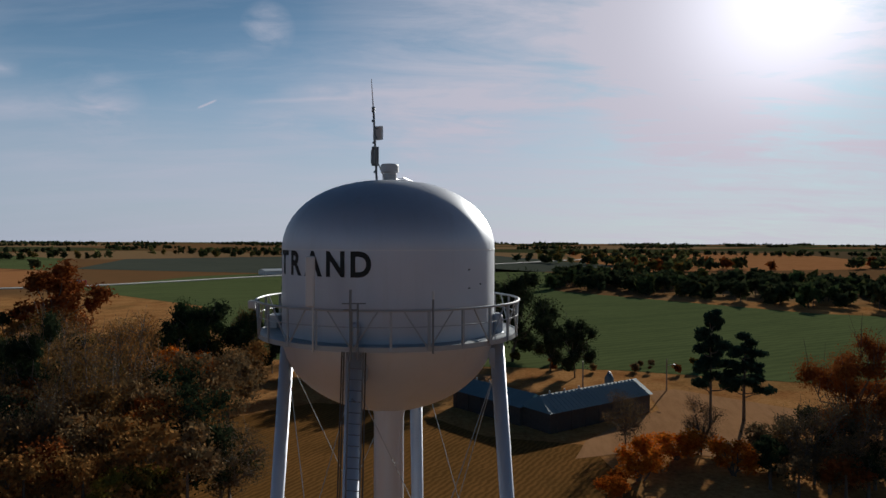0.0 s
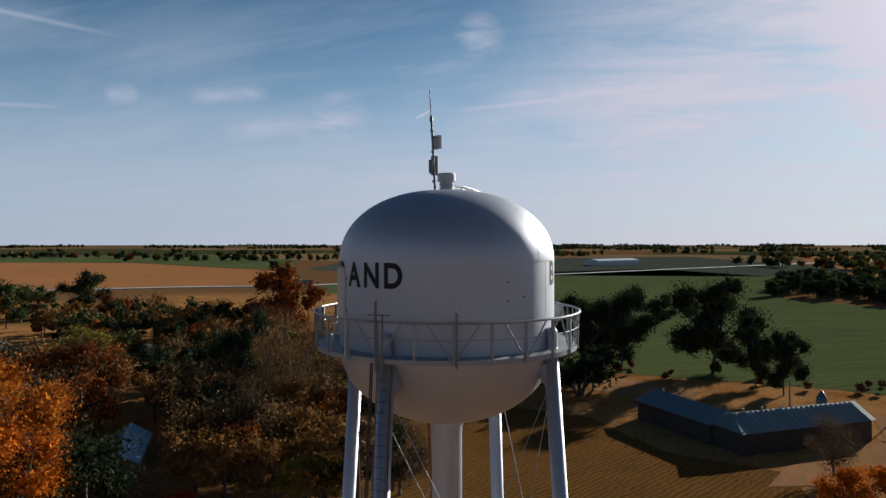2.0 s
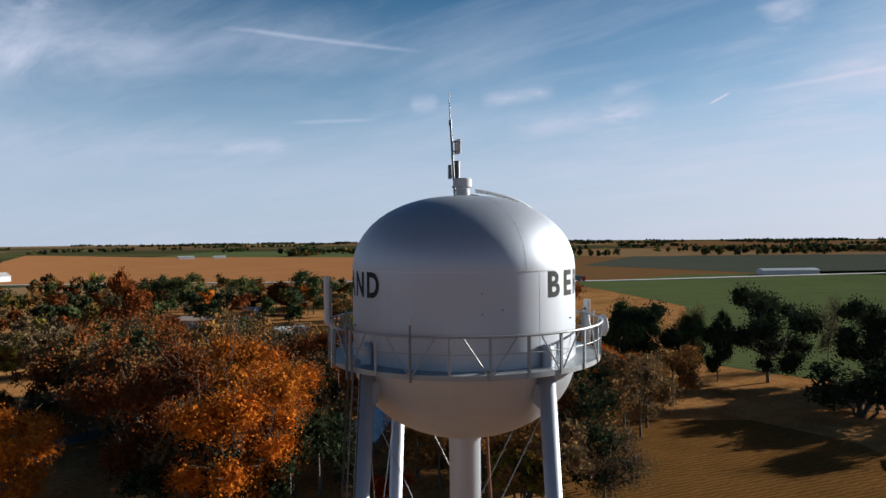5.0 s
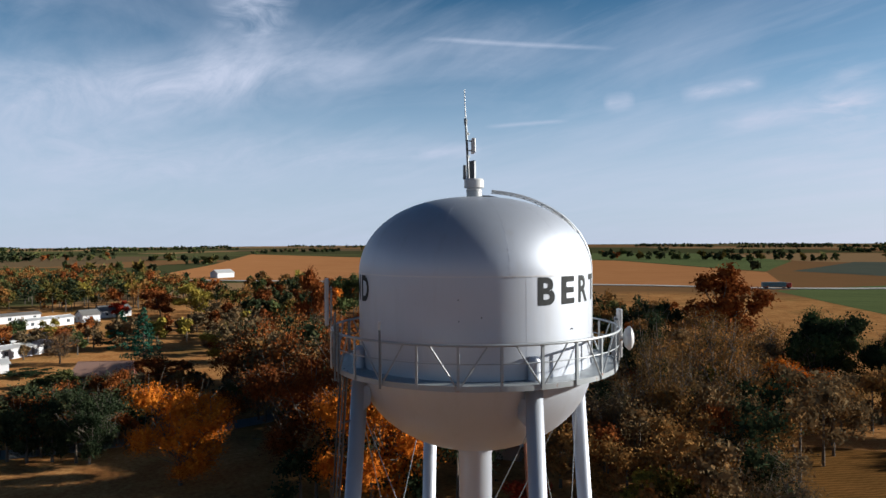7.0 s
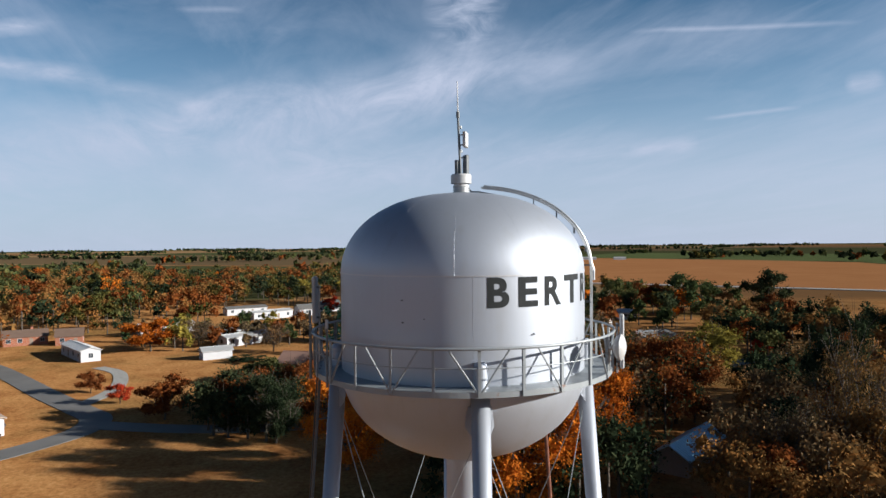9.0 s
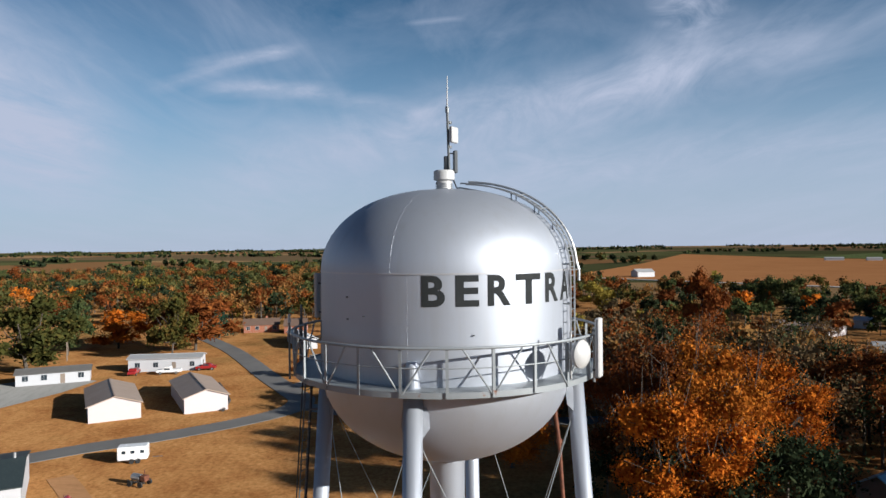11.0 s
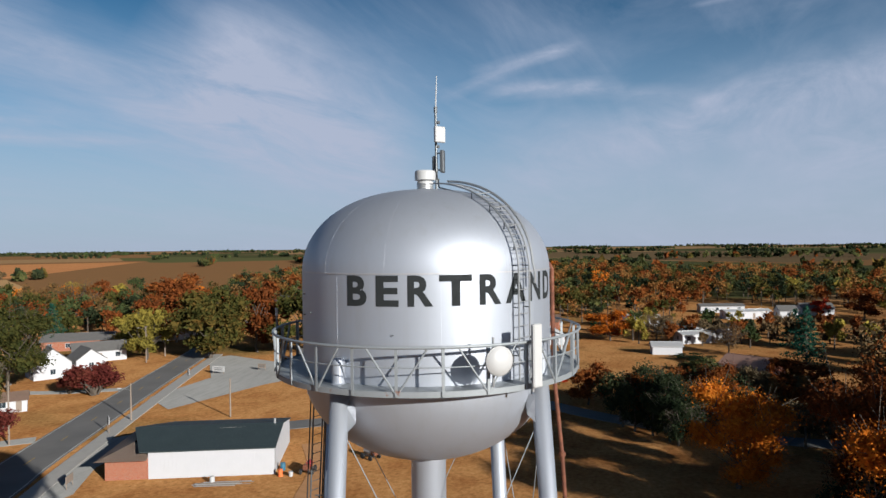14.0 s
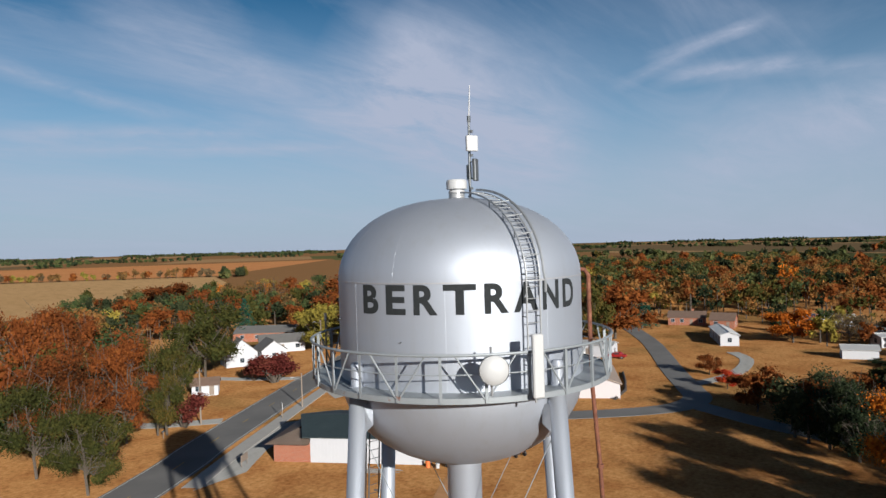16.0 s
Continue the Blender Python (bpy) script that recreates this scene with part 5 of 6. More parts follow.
def quads_mesh(name, verts, mat):
    me = bpy.data.meshes.new(name)
    n = len(verts) // 4
    me.vertices.add(n * 4)
    me.vertices.foreach_set("co", verts.astype(np.float32).ravel())
    me.loops.add(n * 4)
    me.loops.foreach_set("vertex_index", np.arange(n * 4, dtype=np.int32))
    me.polygons.add(n)
    me.polygons.foreach_set("loop_start", np.arange(0, n * 4, 4, dtype=np.int32))
    me.materials.append(mat)
    me.update(calc_edges=True)
    me.validate()
    return me


def limb(bm, a, b, r0, r1, g, bend=0.12):
    """A limb of three bent pieces."""
    a, b = Vector(a), Vector(b)
    pts = [a]
    for k in (1, 2):
        j = Vector(g.normal(size=3)) * (b - a).length * bend * 0.5
        pts.append(a.lerp(b, k / 3) + j)
    pts.append(b)
    for i in range(3):
        tube(bm, pts[i], pts[i + 1], r0 + (r1 - r0) * i / 3, r0 + (r1 - r0) * (i + 1) / 3, n=6, caps=False)
    return pts


def broadleaf(seed, leaves, size, spread=1.0, twigs=0, core=0.42):
    """A unit tree, 1 m high and about 1 m wide: trunk mesh and crown vertices."""
    g = np.random.default_rng(seed)
    bm = bmesh.new()
    trunk_top = Vector((g.normal() * 0.02, g.normal() * 0.02, 0.34))
    limb(bm, (0, 0, -0.02), trunk_top, 0.020, 0.015, g, 0.05)
    centres, radii = [], []
    n = int(g.integers(17, 22))
    for k in range(n):
        az = 2 * math.pi * k / n * 1.9 + g.uniform(-0.4, 0.4)
        zz = 0.20 + 0.64 * (k / (n - 1)) + g.uniform(-0.05, 0.05)
        wide = 0.34 * math.sin(math.pi * min(max((zz - 0.02) / 1.05, 0.05), 0.95)) * spread * g.uniform(0.7, 1.1)
        tip = Vector((math.cos(az) * wide, math.sin(az) * wide, zz))
        start = trunk_top * g.uniform(0.6, 1.0)
        pts = limb(bm, start, tip, 0.009, 0.003, g)
        for _ in range(twigs):
            s = pts[2].lerp(pts[3], g.uniform(0, 1))
            e = s + Vector((g.normal() * 0.10, g.normal() * 0.10, abs(g.normal()) * 0.12 + 0.02))
            tube(bm, s, e, 0.0035, 0.001, n=4, caps=False)
        centres.append(tip)
        radii.append(g.uniform(0.13, 0.21))
    for zz, rr in ((0.36, 0.22), (0.52, 0.26), (0.70, 0.25)):
        centres.append((g.normal() * 0.03, g.normal() * 0.03, zz))
        radii.append(rr)
    crown = leaf_cloud([tuple(c) for c in centres], radii, leaves, size, 0.8, seed, core)
    crown[:, 2] = np.clip(crown[:, 2], 0.10, 1.04)
    return bm, crown


def bm_mesh(name, bm, mat):
    me = bpy.data.meshes.new(name)
    bm.to_mesh(me)
    bm.free()
    me.materials.append(mat)
    return me


FULL, SPARSE, BUSH = [], [], []
FINE, BIG = [], []
for s in range(2):
    bm, crown = broadleaf(40 + s, 21000, 0.0088, 1.2, twigs=10)
    BIG.append((bm_mesh("trunk", bm, BARK), quads_mesh("crown", crown, LEAF["olive"])))
for s in range(4):
    bm, crown = broadleaf(30 + s, 10500, 0.0145, 1.25, twigs=6)
    FINE.append((bm_mesh("trunk", bm, BARK), quads_mesh("crown", crown, LEAF["olive"])))
for s in range(5):
    bm, crown = broadleaf(20 + s, 4200, 0.022, 1.25)
    FULL.append((bm_mesh("trunk", bm, BARK), quads_mesh("crown", crown, LEAF["olive"])))
for s in range(4):
    bm, crown = broadleaf(50 + s, 6500, 0.0105, 1.15, twigs=16, core=0.03)
    SPARSE.append((bm_mesh("trunk", bm, BARK), quads_mesh("crown", crown, LEAF["bare"])))
for s in range(3):
    g = np.random.default_rng(80 + s)
    bm = bmesh.new()
    cs, rs = [], []
    for k in range(9):
        az = g.uniform(0, 6.28)
        tip = Vector((math.cos(az) * 0.3, math.sin(az) * 0.3, g.uniform(0.35, 0.75)))
        limb(bm, (g.normal() * 0.03, g.normal() * 0.03, 0), tip, 0.02, 0.006, g)
        cs.append(tuple(tip))
        rs.append(g.uniform(0.18, 0.27))
    v = leaf_cloud(cs, rs, 2600, 0.034, 0.9, 90 + s, 0.12)
    v[:, 2] = np.clip(v[:, 2], 0.02, 1.0)
    BUSH.append((bm_mesh("trunk", bm, BARK), quads_mesh("crown", v, LEAF["rust"])))


def conifer_mesh(seed, leaves):
    g = np.random.default_rng(seed)
    bm = bmesh.new()
    tube(bm, (0, 0, 0), (0, 0, 0.96), 0.022, 0.003, n=8)
    cs, rs = [], []
    for k in range(46):
        z = 0.08 + 0.88 * (k / 45) ** 0.9
        r = 0.42 * (1 - z) ** 0.85 * g.uniform(0.7, 1.1)
        az = k * 2.4
        tip = (math.cos(az) * r, math.sin(az) * r, z - 0.03)
        tube(bm, (0, 0, z), tip, 0.006, 0.002, n=4, caps=False)
        for f in (0.45, 0.8, 1.0):
            cs.append((tip[0] * f, tip[1] * f, z - 0.03 * f))
            rs.append(0.035 + 0.06 * (1 - z))
    return bm_mesh("trunk", bm, BARK), quads_mesh("crown", leaf_cloud(cs, rs, leaves, 0.022, 0.6, seed), LEAF["conifer"])


def pine_mesh(seed):
    g = np.random.default_rng(seed)
    bm = bmesh.new()
    limb(bm, (0, 0, 0), (0.02, 0, 0.97), 0.024, 0.006, g, 0.02)
    cs, rs = [], []
    for k in range(26):
        z = 0.32 + 0.64 * k / 25
        r = (0.10 + 0.34 * (1 - z)) * g.uniform(0.55, 1.25)
        az = k * 2.4 + g.uniform(-0.4, 0.4)
        tip = Vector((math.cos(az) * r, math.sin(az) * r, z + g.uniform(-0.03, 0.06)))
        limb(bm, (0.01, 0, z - 0.04), tip, 0.007, 0.002, g)
        for f in (0.55, 0.8, 1.0):
            cs.append((tip.x * f, tip.y * f, tip.z))
            rs.append(g.uniform(0.055, 0.105))
    return bm_mesh("trunk", bm, BARK), quads_mesh("crown", leaf_cloud(cs, rs, 7500, 0.021, 0.5, seed, 0.15), LEAF["pine"])


CONIFER = [conifer_mesh(5, 2600), conifer_mesh(6, 2600)]
PINE = [pine_mesh(11), pine_mesh(12)]
COUNT = [0]
LOOKS = {
    "orange": "tree with bright orange autumn leaves", "amber": "tall tree with amber and brown autumn leaves", "rust": "tree with rust-red autumn leaves", "brown": "tree with thin brown and orange leaves",
    "yellow": "rounded tree with yellow-green leaves", "olive": "full oak-like tree with olive leaves", "green": "dark green leafy tree",
    "dark": "broad dark green tree at the field edge", "red": "small tree with bright red leaves", "bare": "half-bare tree with grey twigs",
    "maroon": "rounded shrub with maroon leaves", "conifer": "dense blue-green conifer in a yard", "pine": "tall open pine with dark needles",
}


def tree(kind, x, y, h, w, shapes, name="tree", stretch=1.12):
    """One tree of height h and crown width w on the ground at x, y."""
    COUNT[0] += 1
    g = random.Random(COUNT[0])
    trunk, crown = shapes[COUNT[0] % len(shapes)]
    t = thing(name, LOOKS[kind] if name != "shrub" or kind == "maroon" else LOOKS[kind].replace("tree", "shrub"), "shrub" if name == "shrub" else "tree")
    t.matrix_world = Matrix.LocRotScale((x, y, 0), Euler((0, 0, g.uniform(0, 6.28))), (w * stretch, w * stretch, h))
    for nm, me in (("trunk", trunk), ("crown", crown)):
        ob = new(nm, me)
        ob.parent = t
        if nm == "crown":
            ob.material_slots[0].link = "OBJECT"
            ob.material_slots[0].material = LEAF[kind]
    return t


# x, y, height, crown width
TREES_BROWN = [(-43, 76, 18.3, 12.2), (-41, 60, 18.3, 9.4), (-38, 118, 16.5, 7.2), (-169, 99, 8.1, 8), (-81, 123, 13.5, 15.4), (-43, 59, 11.8, 9.9), (-58, 106, 14.7, 14.7), (-29, 57, 8.8, 8.8), (-181, -244, 16.7, 19.1)]
TREES_GREEN = [(-45, 106, 17.5, 11.6), (-38, 116, 15, 7.9), (-258, 121, 15.1, 12.9), (-247, 127, 16.2, 15.5), (-222, 138, 15.3, 13.1), (-198, 153, 18.4, 16.9), (-131, -1, 5.3, 8.2), (-164, -105, 15, 13.3)]
TREES_ORANGE = [(-48, 22, 16, 12), (-63, 37, 15, 12), (-42, 91, 11, 7), (-37, 68, 7.1, 5.2), (-69, 7, 13.4, 11.1), (-101, -1, 6, 8.1), (-43, 96, 9.5, 9.9), (-185, -29, 9.9, 11.1), (-176, -97, 11.1, 16)]
TREES_AMBER = [(-50.5, 24.8, 19.2, 13.6)]
TREES_YELLOW = [(-28, 46, 6.2, 5.9), (-102, 85, 12.5, 14.8), (-153, 36, 9.6, 8.5), (-259, 56, 13.6, 13.5), (-30, 46, 5.9, 7.3), (-113, -133, 13.7, 12.2), (-125, -150, 12.1, 12.4)]
TREES_BARE = [(-21, 51, 8.5, 9), (-43, 52, 11.8, 7.4), (27, 72, 7.8, 6.2), (36, 68, 7.9, 5.2), (45, 57, 11.1, 8.5), (49, 53, 10, 7.5), (-21, 154, 16, 6), (-139, 55, 11.9, 8.3), (-148, 42, 11, 13), (-91, 25, 9.9, 11.3), (-42, 70, 10.8, 9.2), (-192, -17, 7.6, 13), (-173, 3, 8.3, 9.2)]
TREES_RUST = [(-62, 21, 18.5, 12.0), (-75, 60, 15, 12), (-36, -91, 18, 9.4), (57, 70, 16.4, 9.9), (-207, 148, 13.1, 16.9), (-148, 145, 13.6, 10.1), (-122, 16, 7.5, 10.2), (-267, 45, 11.4, 11.4), (-165, 66, 22.3, 9.6), (-98, 159, 22.6, 17.9), (-104, -18, 7.8, 7.3), (-131, -34, 4.7, 4.6), (-98, 4, 10.3, 6.6), (-133, -114, 20.1, 14.3), (-140, -150, 19.5, 16.4), (-149, -270, 15.8, 21.5), (-195, -203, 18.7, 21.1), (-25, -86, 17.5, 9.9), (-30, -116, 20.7, 10.4), (-47, -137, 19.7, 11.6), (-171, -73, 16.3, 17.9)]
TREES_DARK = [(-96, 4, 8.5, 10.9), (-84, -1, 11.1, 9), (-54, 71, 19, 9), (18, 137, 21.8, 20.5), (-2, 150, 19, 13.8), (25, 126, 12.6, 8), (29, 119, 13, 8.6), (-34, 122, 14.6, 6.1), (-26, 127, 20.2, 16.9), (-9, 131, 18, 13.4), (-1, 136, 19.8, 12.3), (6, 202, 13.1, 12.3), (-204, 192, 18, 16.8), (-44, 109, 17.2, 14), (-71, 88, 12.7, 11.6), (-91, -6, 9.5, 7.7), (-159, -4, 1.4, 9.8)]
TREES_RED = [(-192, 78, 3.9, 7.9), (-116, 112, 6.2, 4.4), (-277, 32, 7, 7), (-175, 62, 7.4, 6.9), (-119, -27, 4.2, 4.3)]
TREES_OLIVE = [(-120, -119, 18.1, 19.4), (-134, -97, 18.6, 20.5), (-74, -129, 18.3, 15.4), (-42, -90, 16.9, 9.3), (-121, -119, 19.3, 16.3), (-21, -85, 14.2, 9.5), (-41, -91, 16.1, 8), (-22, -73, 12.1, 8.8), (-158, -74, 17.9, 12.4)]
SHRUBS_GREEN = [(-132, -2, 5.3, 7.9)]
SHRUBS_MAROON = [(-78, -109, 6.8, 10.5), (-46, -92, 5.9, 7), (-80, -111, 6.2, 9), (-77, -115, 4, 4.6)]
SHRUBS_ORANGE = [(25, 58, 5.4, 6), (32, 66, 4.7, 6.5), (21, 51, 3.7, 4.9), (37, 60, 4.8, 5.5)]
SHRUBS_BARE = [(44, 63, 6, 7.7)]
SHRUBS_DARK = [(55, 72, 5.5, 7.8), (-7, 108, 10, 13.8), (-106, -9, 5.4, 7.8)]
SHRUBS_RUST = [(-116, 2, 3.8, 6.5)]
SHRUBS_RED = [(-163, 59, 7.4, 12.1), (-41, 37, 3.4, 4.9)]
SHRUBS_OLIVE = [(-28, 45, 7.5, 6.2)]
CONIFERS_CONIFER = [(-162, 20, 14, 10.6), (-118, -175, 13.8, 10.4), (-168, -219, 8.8, 11), (-196, -75, 11.7, 11.7), (-187, 19, 11, 11.6)]
PINES_PINE = [(43, 83, 17.1, 8.2), (49, 85, 13.3, 9.3)]

for kind, rows in (("brown", TREES_BROWN), ("green", TREES_GREEN), ("orange", TREES_ORANGE), ("amber", TREES_AMBER), ("yellow", TREES_YELLOW), ("bare", TREES_BARE), ("rust", TREES_RUST), ("dark", TREES_DARK), ("red", TREES_RED), ("olive", TREES_OLIVE)):
    for x, y, h, w in rows:
        tree(kind, x, y, h, w, SPARSE if kind in ("bare", "brown") else BIG if math.hypot(x, y) < 112 and h > 11 else FINE if math.hypot(x, y) < 160 and h > 9 else FULL, stretch=1.08 if kind == "dark" else 1.3 if kind in ("orange", "rust") else 1.12)
for kind, rows in (("green", SHRUBS_GREEN), ("maroon", SHRUBS_MAROON), ("orange", SHRUBS_ORANGE), ("bare", SHRUBS_BARE), ("dark", SHRUBS_DARK), ("rust", SHRUBS_RUST), ("red", SHRUBS_RED), ("olive", SHRUBS_OLIVE)):
    for x, y, h, w in rows:
        tree(kind, x, y, h, w, BUSH, "shrub", 1.1)
for x, y, h, w in CONIFERS_CONIFER:
    tree("conifer", x, y, h, w, CONIFER, "conifer", 1.15)
for x, y, h, w in PINES_PINE:
    tree("pine", x, y, h, w, PINE, "pine", 1.3)


# ---- woods, told apart only as a mass ----
def inside(x, y, poly):
    hit = False
    for (x0, y0), (x1, y1) in zip(poly, poly[1:] + poly[:1]):
        if (y0 > y) != (y1 > y) and x < (x1 - x0) * (y - y0) / (y1 - y0) + x0:
            hit = not hit
    return hit


def woods(spots, leaves, size, label, heights=(9, 16), mix=("rust", "olive", "brown", "green", "orange", "dark", "yellow"), weights=(4, 4, 4, 4, 0.8, 5, 0.8)):
    """Trees as a mass: one object a colour, each tree a trunk stick and lobes of leaves."""
    by = {k: [] for k in mix}
    trunks = bmesh.new()
    wts = np.array(weights[:len(mix)], float)
    for i, (x, y) in enumerate(spots):
        k = mix[int(rng.choice(len(mix), p=wts / wts.sum()))]
        h = rng.uniform(*heights)
        w = h * rng.uniform(0.32, 0.5)
        cs, rs = [(x, y, h * 0.62)], [w * 0.62]
        for _ in range(5):
            az = rng.uniform(0, 6.28)
            cs.append((x + math.cos(az) * w * 0.6, y + math.sin(az) * w * 0.6, h * rng.uniform(0.24, 0.82)))
            rs.append(w * rng.uniform(0.35, 0.5))
        v = leaf_cloud(cs, rs, leaves, size * rng.uniform(0.85, 1.2), 0.85, int(rng.integers(1 << 30)), 0.24)
        v[:, 2] = np.maximum(v[:, 2], 0.3)
        by[k].append(v)
        if leaves > 60 and h > 4:
            tube(trunks, (x, y, 0), (x, y, h * 0.6), 0.22, 0.1, n=5, caps=False)
    for k, vs in by.items():
        if vs:
            tagged(new("woods", quads_mesh("woods", np.concatenate(vs), LEAF[k])), label, "woods", kind="stuff")
    if len(trunks.verts):
        tagged(part("woods_trunks", trunks, BARK), "thin tree trunks under the crowns", "trunks", kind="stuff")
    else:
        trunks.free()


KEEP_OUT = [(-40, -81, 9), (-88, -106, 10), (-123, -127, 10), (-150, -143, 9), (-190, -166, 9), (-60, -92, 8), (-205, -64, 12), (-182, -47, 12), (-190, -2, 10), (-206, -4, 8), (-258, 8, 10), (-280, 30, 8), (-225, -28, 9), (-280, -2, 8), (-118, -166, 12), (-92, -133, 14), (-143, -155, 9), (-195, 104, 12), (-207, 132, 8), (-165, -12, 10), (-135, 5, 9)]
CLEARINGS = [
    [(-60, -70), (-140, -120), (-150, -60), (-215, -80), (-210, -40), (-205, 20), (-150, 15), (-120, -5), (-100, -20), (-60, -40)],
    [(-225, 0), (-300, -20), (-310, 60), (-225, 60)],
]


def scatter(poly, count, gap, clear=True):
    xs, ys = [p[0] for p in poly], [p[1] for p in poly]
    got, tries = [], 0
    while len(got) < count and tries < count * 30:
        tries += 1
        x, y = rng.uniform(min(xs), max(xs)), rng.uniform(min(ys), max(ys))
        if not inside(x, y, poly) or (x + 57) ** 2 + (y - 45) ** 2 < 121:
            continue
        if clear and (any(inside(x, y, c) for c in CLEARINGS) or any((x - a) ** 2 + (y - b) ** 2 < r * r for a, b, r in KEEP_OUT)):
            continue
        if any((x - a) ** 2 + (y - b) ** 2 < gap * gap for a, b in got[-160:]):
            continue
        got.append((x, y))
    return got


# the wooded town west of the tower
woods(scatter([(-222, -110), (-222, -30), (-235, 70), (-300, 80), (-430, 90), (-560, 60), (-620, -120), (-560, -330), (-380, -330), (-250, -230)], 1100, 5.5), 320, 0.46, "mixed autumn woods of rust, brown and olive trees", weights=(5, 4, 5, 4, 0.25, 5, 0.25))
woods(scatter([(-150, -165), (-100, -190), (-60, -160), (-110, -290), (-250, -330), (-260, -200), (-190, -180)], 150, 8), 420, 0.5, "autumn trees behind the houses", (9, 15))
woods(scatter([(-300, 90), (-225, 62), (-170, 60), (-160, 140), (-230, 200), (-330, 190), (-420, 130)], 100, 9), 360, 0.55, "scattered autumn trees between houses", (8, 14))
woods([p for p in scatter([(-225, 60), (-150, 62), (-145, 15), (-205, 20)], 34, 8, False) if not (p[0] > -172 and 8 < p[1] < 34)], 420, 0.5, "thin autumn trees round the lawns", (6, 11), ("bare", "rust", "yellow", "olive", "red"), (5, 3, 1, 2, 0.6))
woods(scatter([(-108, 108), (-95, 160), (-160, 175), (-175, 140), (-140, 118)], 60, 6, False), 500, 0.4, "dark trees along the shaded lane", (7, 13), ("dark", "green", "brown", "rust"), (4, 3, 3, 1))
woods(scatter([(-222, -45), (-188, -36), (-179, -20), (-181, 14), (-216, 26)], 30, 6, False), 420, 0.36, "small autumn trees in front of the white homes", (4, 9), ("bare", "rust", "yellow", "dark", "green"), (4, 3, 2, 2, 2))
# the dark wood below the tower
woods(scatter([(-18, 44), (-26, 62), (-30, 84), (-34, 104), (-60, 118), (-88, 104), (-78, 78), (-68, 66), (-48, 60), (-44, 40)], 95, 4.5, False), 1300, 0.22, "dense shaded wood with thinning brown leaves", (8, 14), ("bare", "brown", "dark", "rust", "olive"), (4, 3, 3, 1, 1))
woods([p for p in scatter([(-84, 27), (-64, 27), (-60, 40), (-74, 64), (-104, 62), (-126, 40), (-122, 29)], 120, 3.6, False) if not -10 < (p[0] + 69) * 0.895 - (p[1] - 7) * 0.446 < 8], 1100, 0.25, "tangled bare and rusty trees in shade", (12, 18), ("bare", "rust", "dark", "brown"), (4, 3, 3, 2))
woods(scatter([(-92, 2), (-86, 20), (-92, 26), (-124, 27), (-121, 12), (-112, 0)], 30, 4.5, False), 800, 0.22, "low rusty and bare trees beside the lane", (4.5, 8), ("bare", "rust", "olive", "brown"), (4, 3, 1, 2))
# invented dark undergrowth, added to block sun and throw shade across the lawn
woods(scatter([(-44, 30), (-52, 14), (-62, 24), (-76, 24), (-70, 46), (-54, 50)], 56, 3.0, False), 1000, 0.2, "added dark understory that deepens the shade beneath the big trees", (7, 12), ("dark", "bare"), (4, 1))
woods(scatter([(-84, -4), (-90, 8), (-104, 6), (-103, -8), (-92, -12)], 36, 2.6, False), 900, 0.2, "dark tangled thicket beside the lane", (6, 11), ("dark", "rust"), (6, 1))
woods(scatter([(40, 48), (70, 62), (72, 84), (56, 70), (38, 58)], 40, 3.5, False), 800, 0.18, "dark brush beside the dirt yard", (4, 8), ("bare", "dark", "rust"), (5, 4, 2))
woods(scatter([(-12, -92), (-34, -100), (-58, -130), (-60, -170), (-20, -140), (0, -100)], 74, 5, False), 800, 0.32, "autumn trees beyond the road", (11, 18), ("rust", "olive", "brown", "red", "green"), (5, 4, 3, 1, 2))
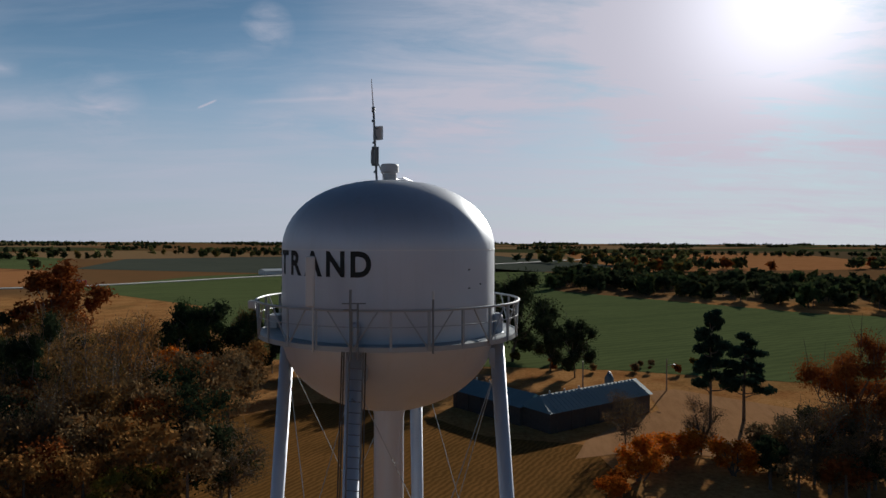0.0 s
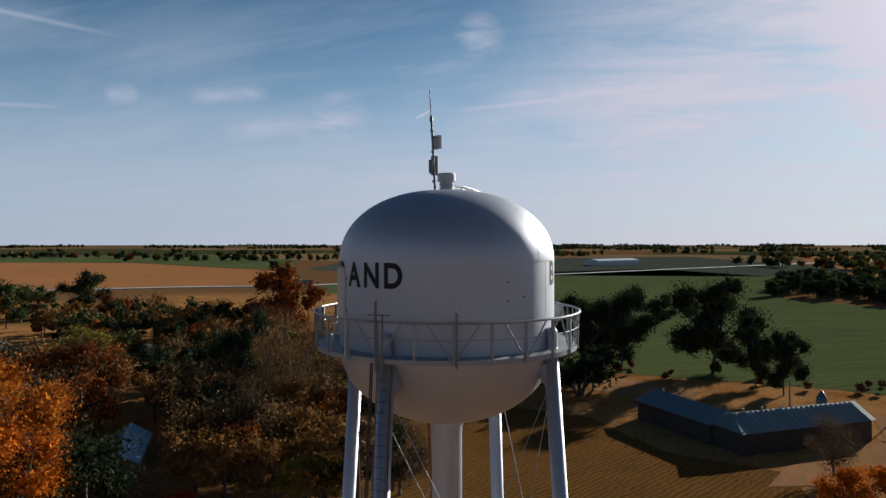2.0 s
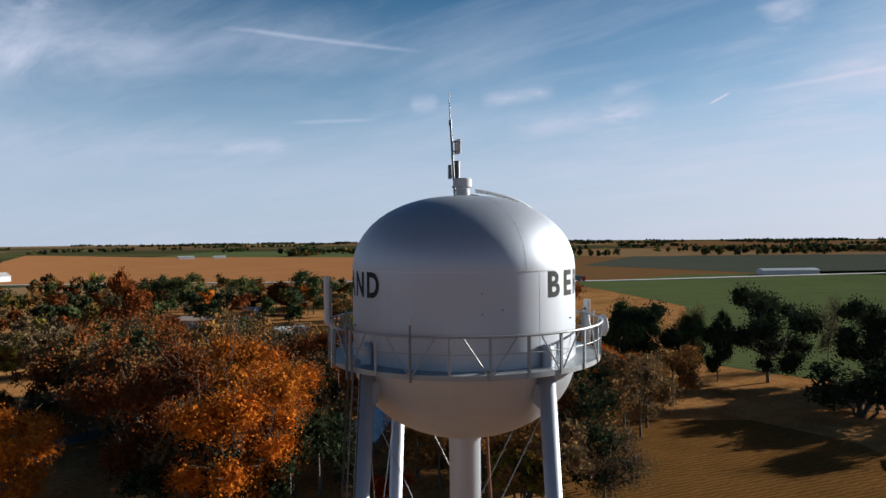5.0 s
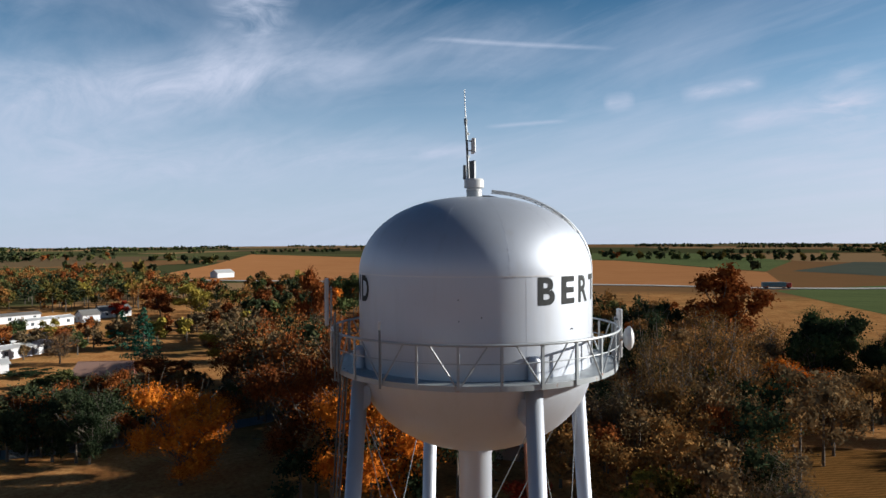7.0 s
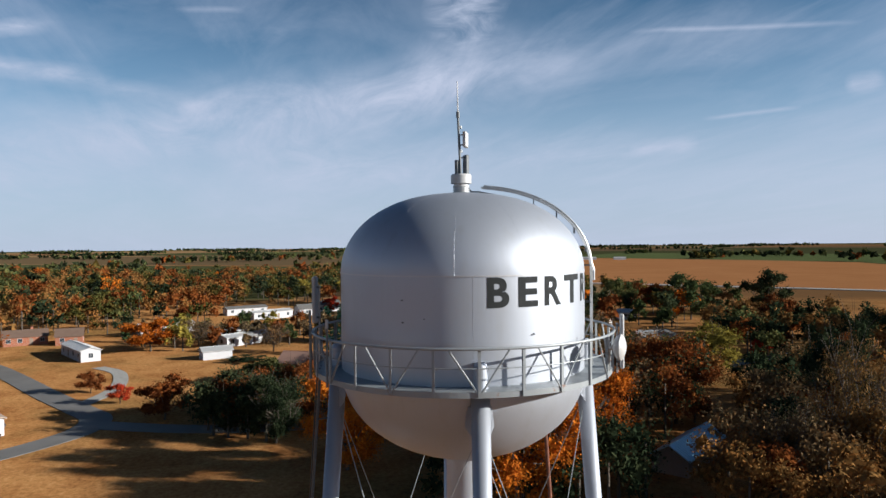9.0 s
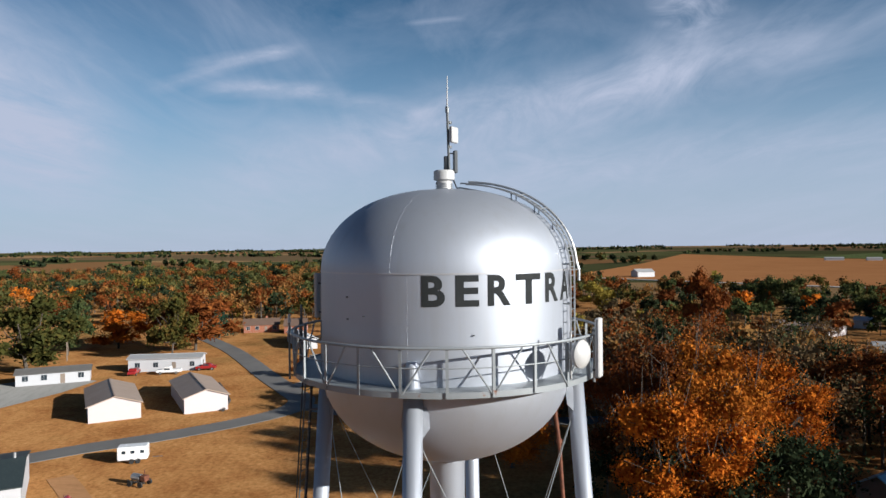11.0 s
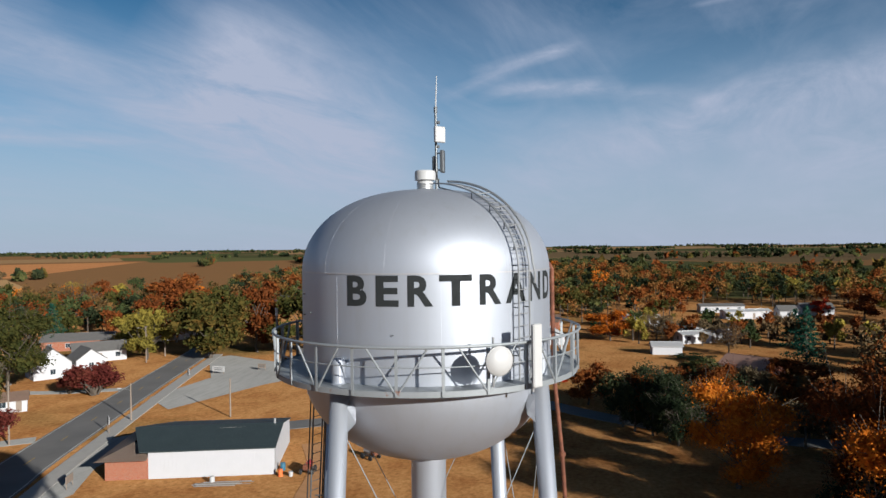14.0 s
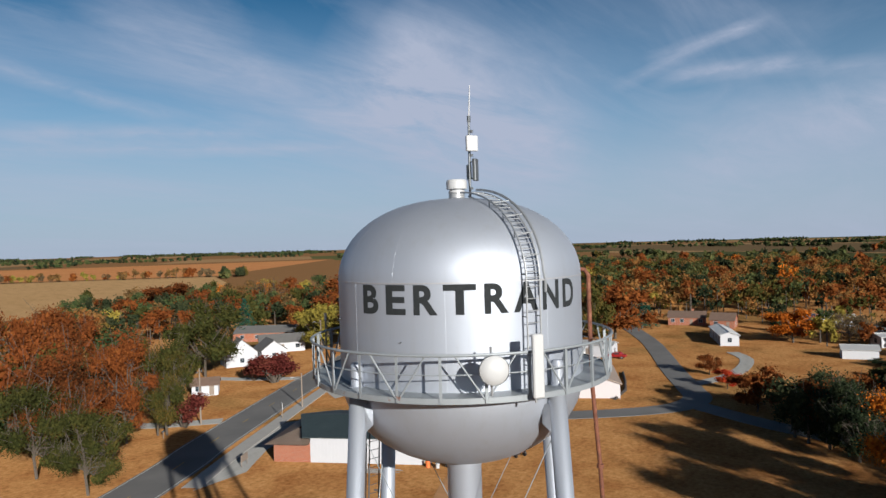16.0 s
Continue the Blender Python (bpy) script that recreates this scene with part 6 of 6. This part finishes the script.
# treeline east of the fields and hedgerows
woods(scatter([(58, 350), (72, 372), (160, 262), (290, 190), (420, 220), (330, 330), (180, 420), (90, 480)], 460, 5, False), 150, 1.3, "dark line of trees behind the field", (6, 12), ("dark", "green", "olive"), (6, 3, 1))
woods(scatter([(-44, 138), (-36, 130), (60, 122), (90, 112), (60, 130), (0, 140)], 20, 3, False), 260, 0.3, "low brush along the field edge", (1.2, 3.0), ("rust", "olive", "bare"), (3, 2, 3))


def band(count, r0, r1, a0, a1, step=0.0):
    got = []
    while len(got) < count:
        # hedgerows: short straight runs of trees
        r, az = math.sqrt(rng.uniform(r0 * r0, r1 * r1)), radians(rng.uniform(a0, a1))
        x, y = -r * math.sin(az), r * math.cos(az)
        run, turn = int(rng.integers(4, 26)), radians(40 + 90 * int(rng.integers(2)))
        for k in range(run):
            got.append((x + math.cos(turn) * k * 11 + rng.normal() * 4, y + math.sin(turn) * k * 11 + rng.normal() * 4))
    return got


FIELDS_CLEAR = [[(-560, 80), (-215, 400), (-340, 570), (-660, 740), (-830, 710), (-1600, 560), (-900, 235)], [(-204, 365), (0, 130), (150, 95), (150, 250), (63, 365), (90, 560), (0, 700)], [(-100, -300), (-300, -440), (-430, -655), (-1000, -1100), (-420, -1500), (-60, -900)]]


def open_land(spots):
    return [p for p in spots if not any(inside(p[0], p[1], f) for f in FIELDS_CLEAR)]


woods(open_land(band(900, 520, 1300, -45, 175)), 50, 2.2, "distant hedgerows and clumps of trees", (8, 14), ("dark", "green", "olive", "rust"), (6, 5, 2, 1))
woods(open_land(band(1700, 1300, 2900, -50, 180)), 26, 2.8, "far dark treelines across the plain", (6, 11), ("dark", "green"), (5, 3))
woods(open_land(band(2600, 2900, 4400, -50, 180)), 18, 3.8, "treeline on the horizon", (7, 11), ("dark", "green"), (3, 2))
# hedgerow between the pale field and the stubble
hedge = [(-180 - 250 * k / 60 + rng.normal() * 3, -842 + 222 * k / 60 + rng.normal() * 3) for k in range(61) if k % 13 != 5]
woods(hedge, 120, 1.1, "hedgerow of brown trees between two fields", (6, 12), ("brown", "bare", "rust", "yellow"), (4, 3, 2, 1))
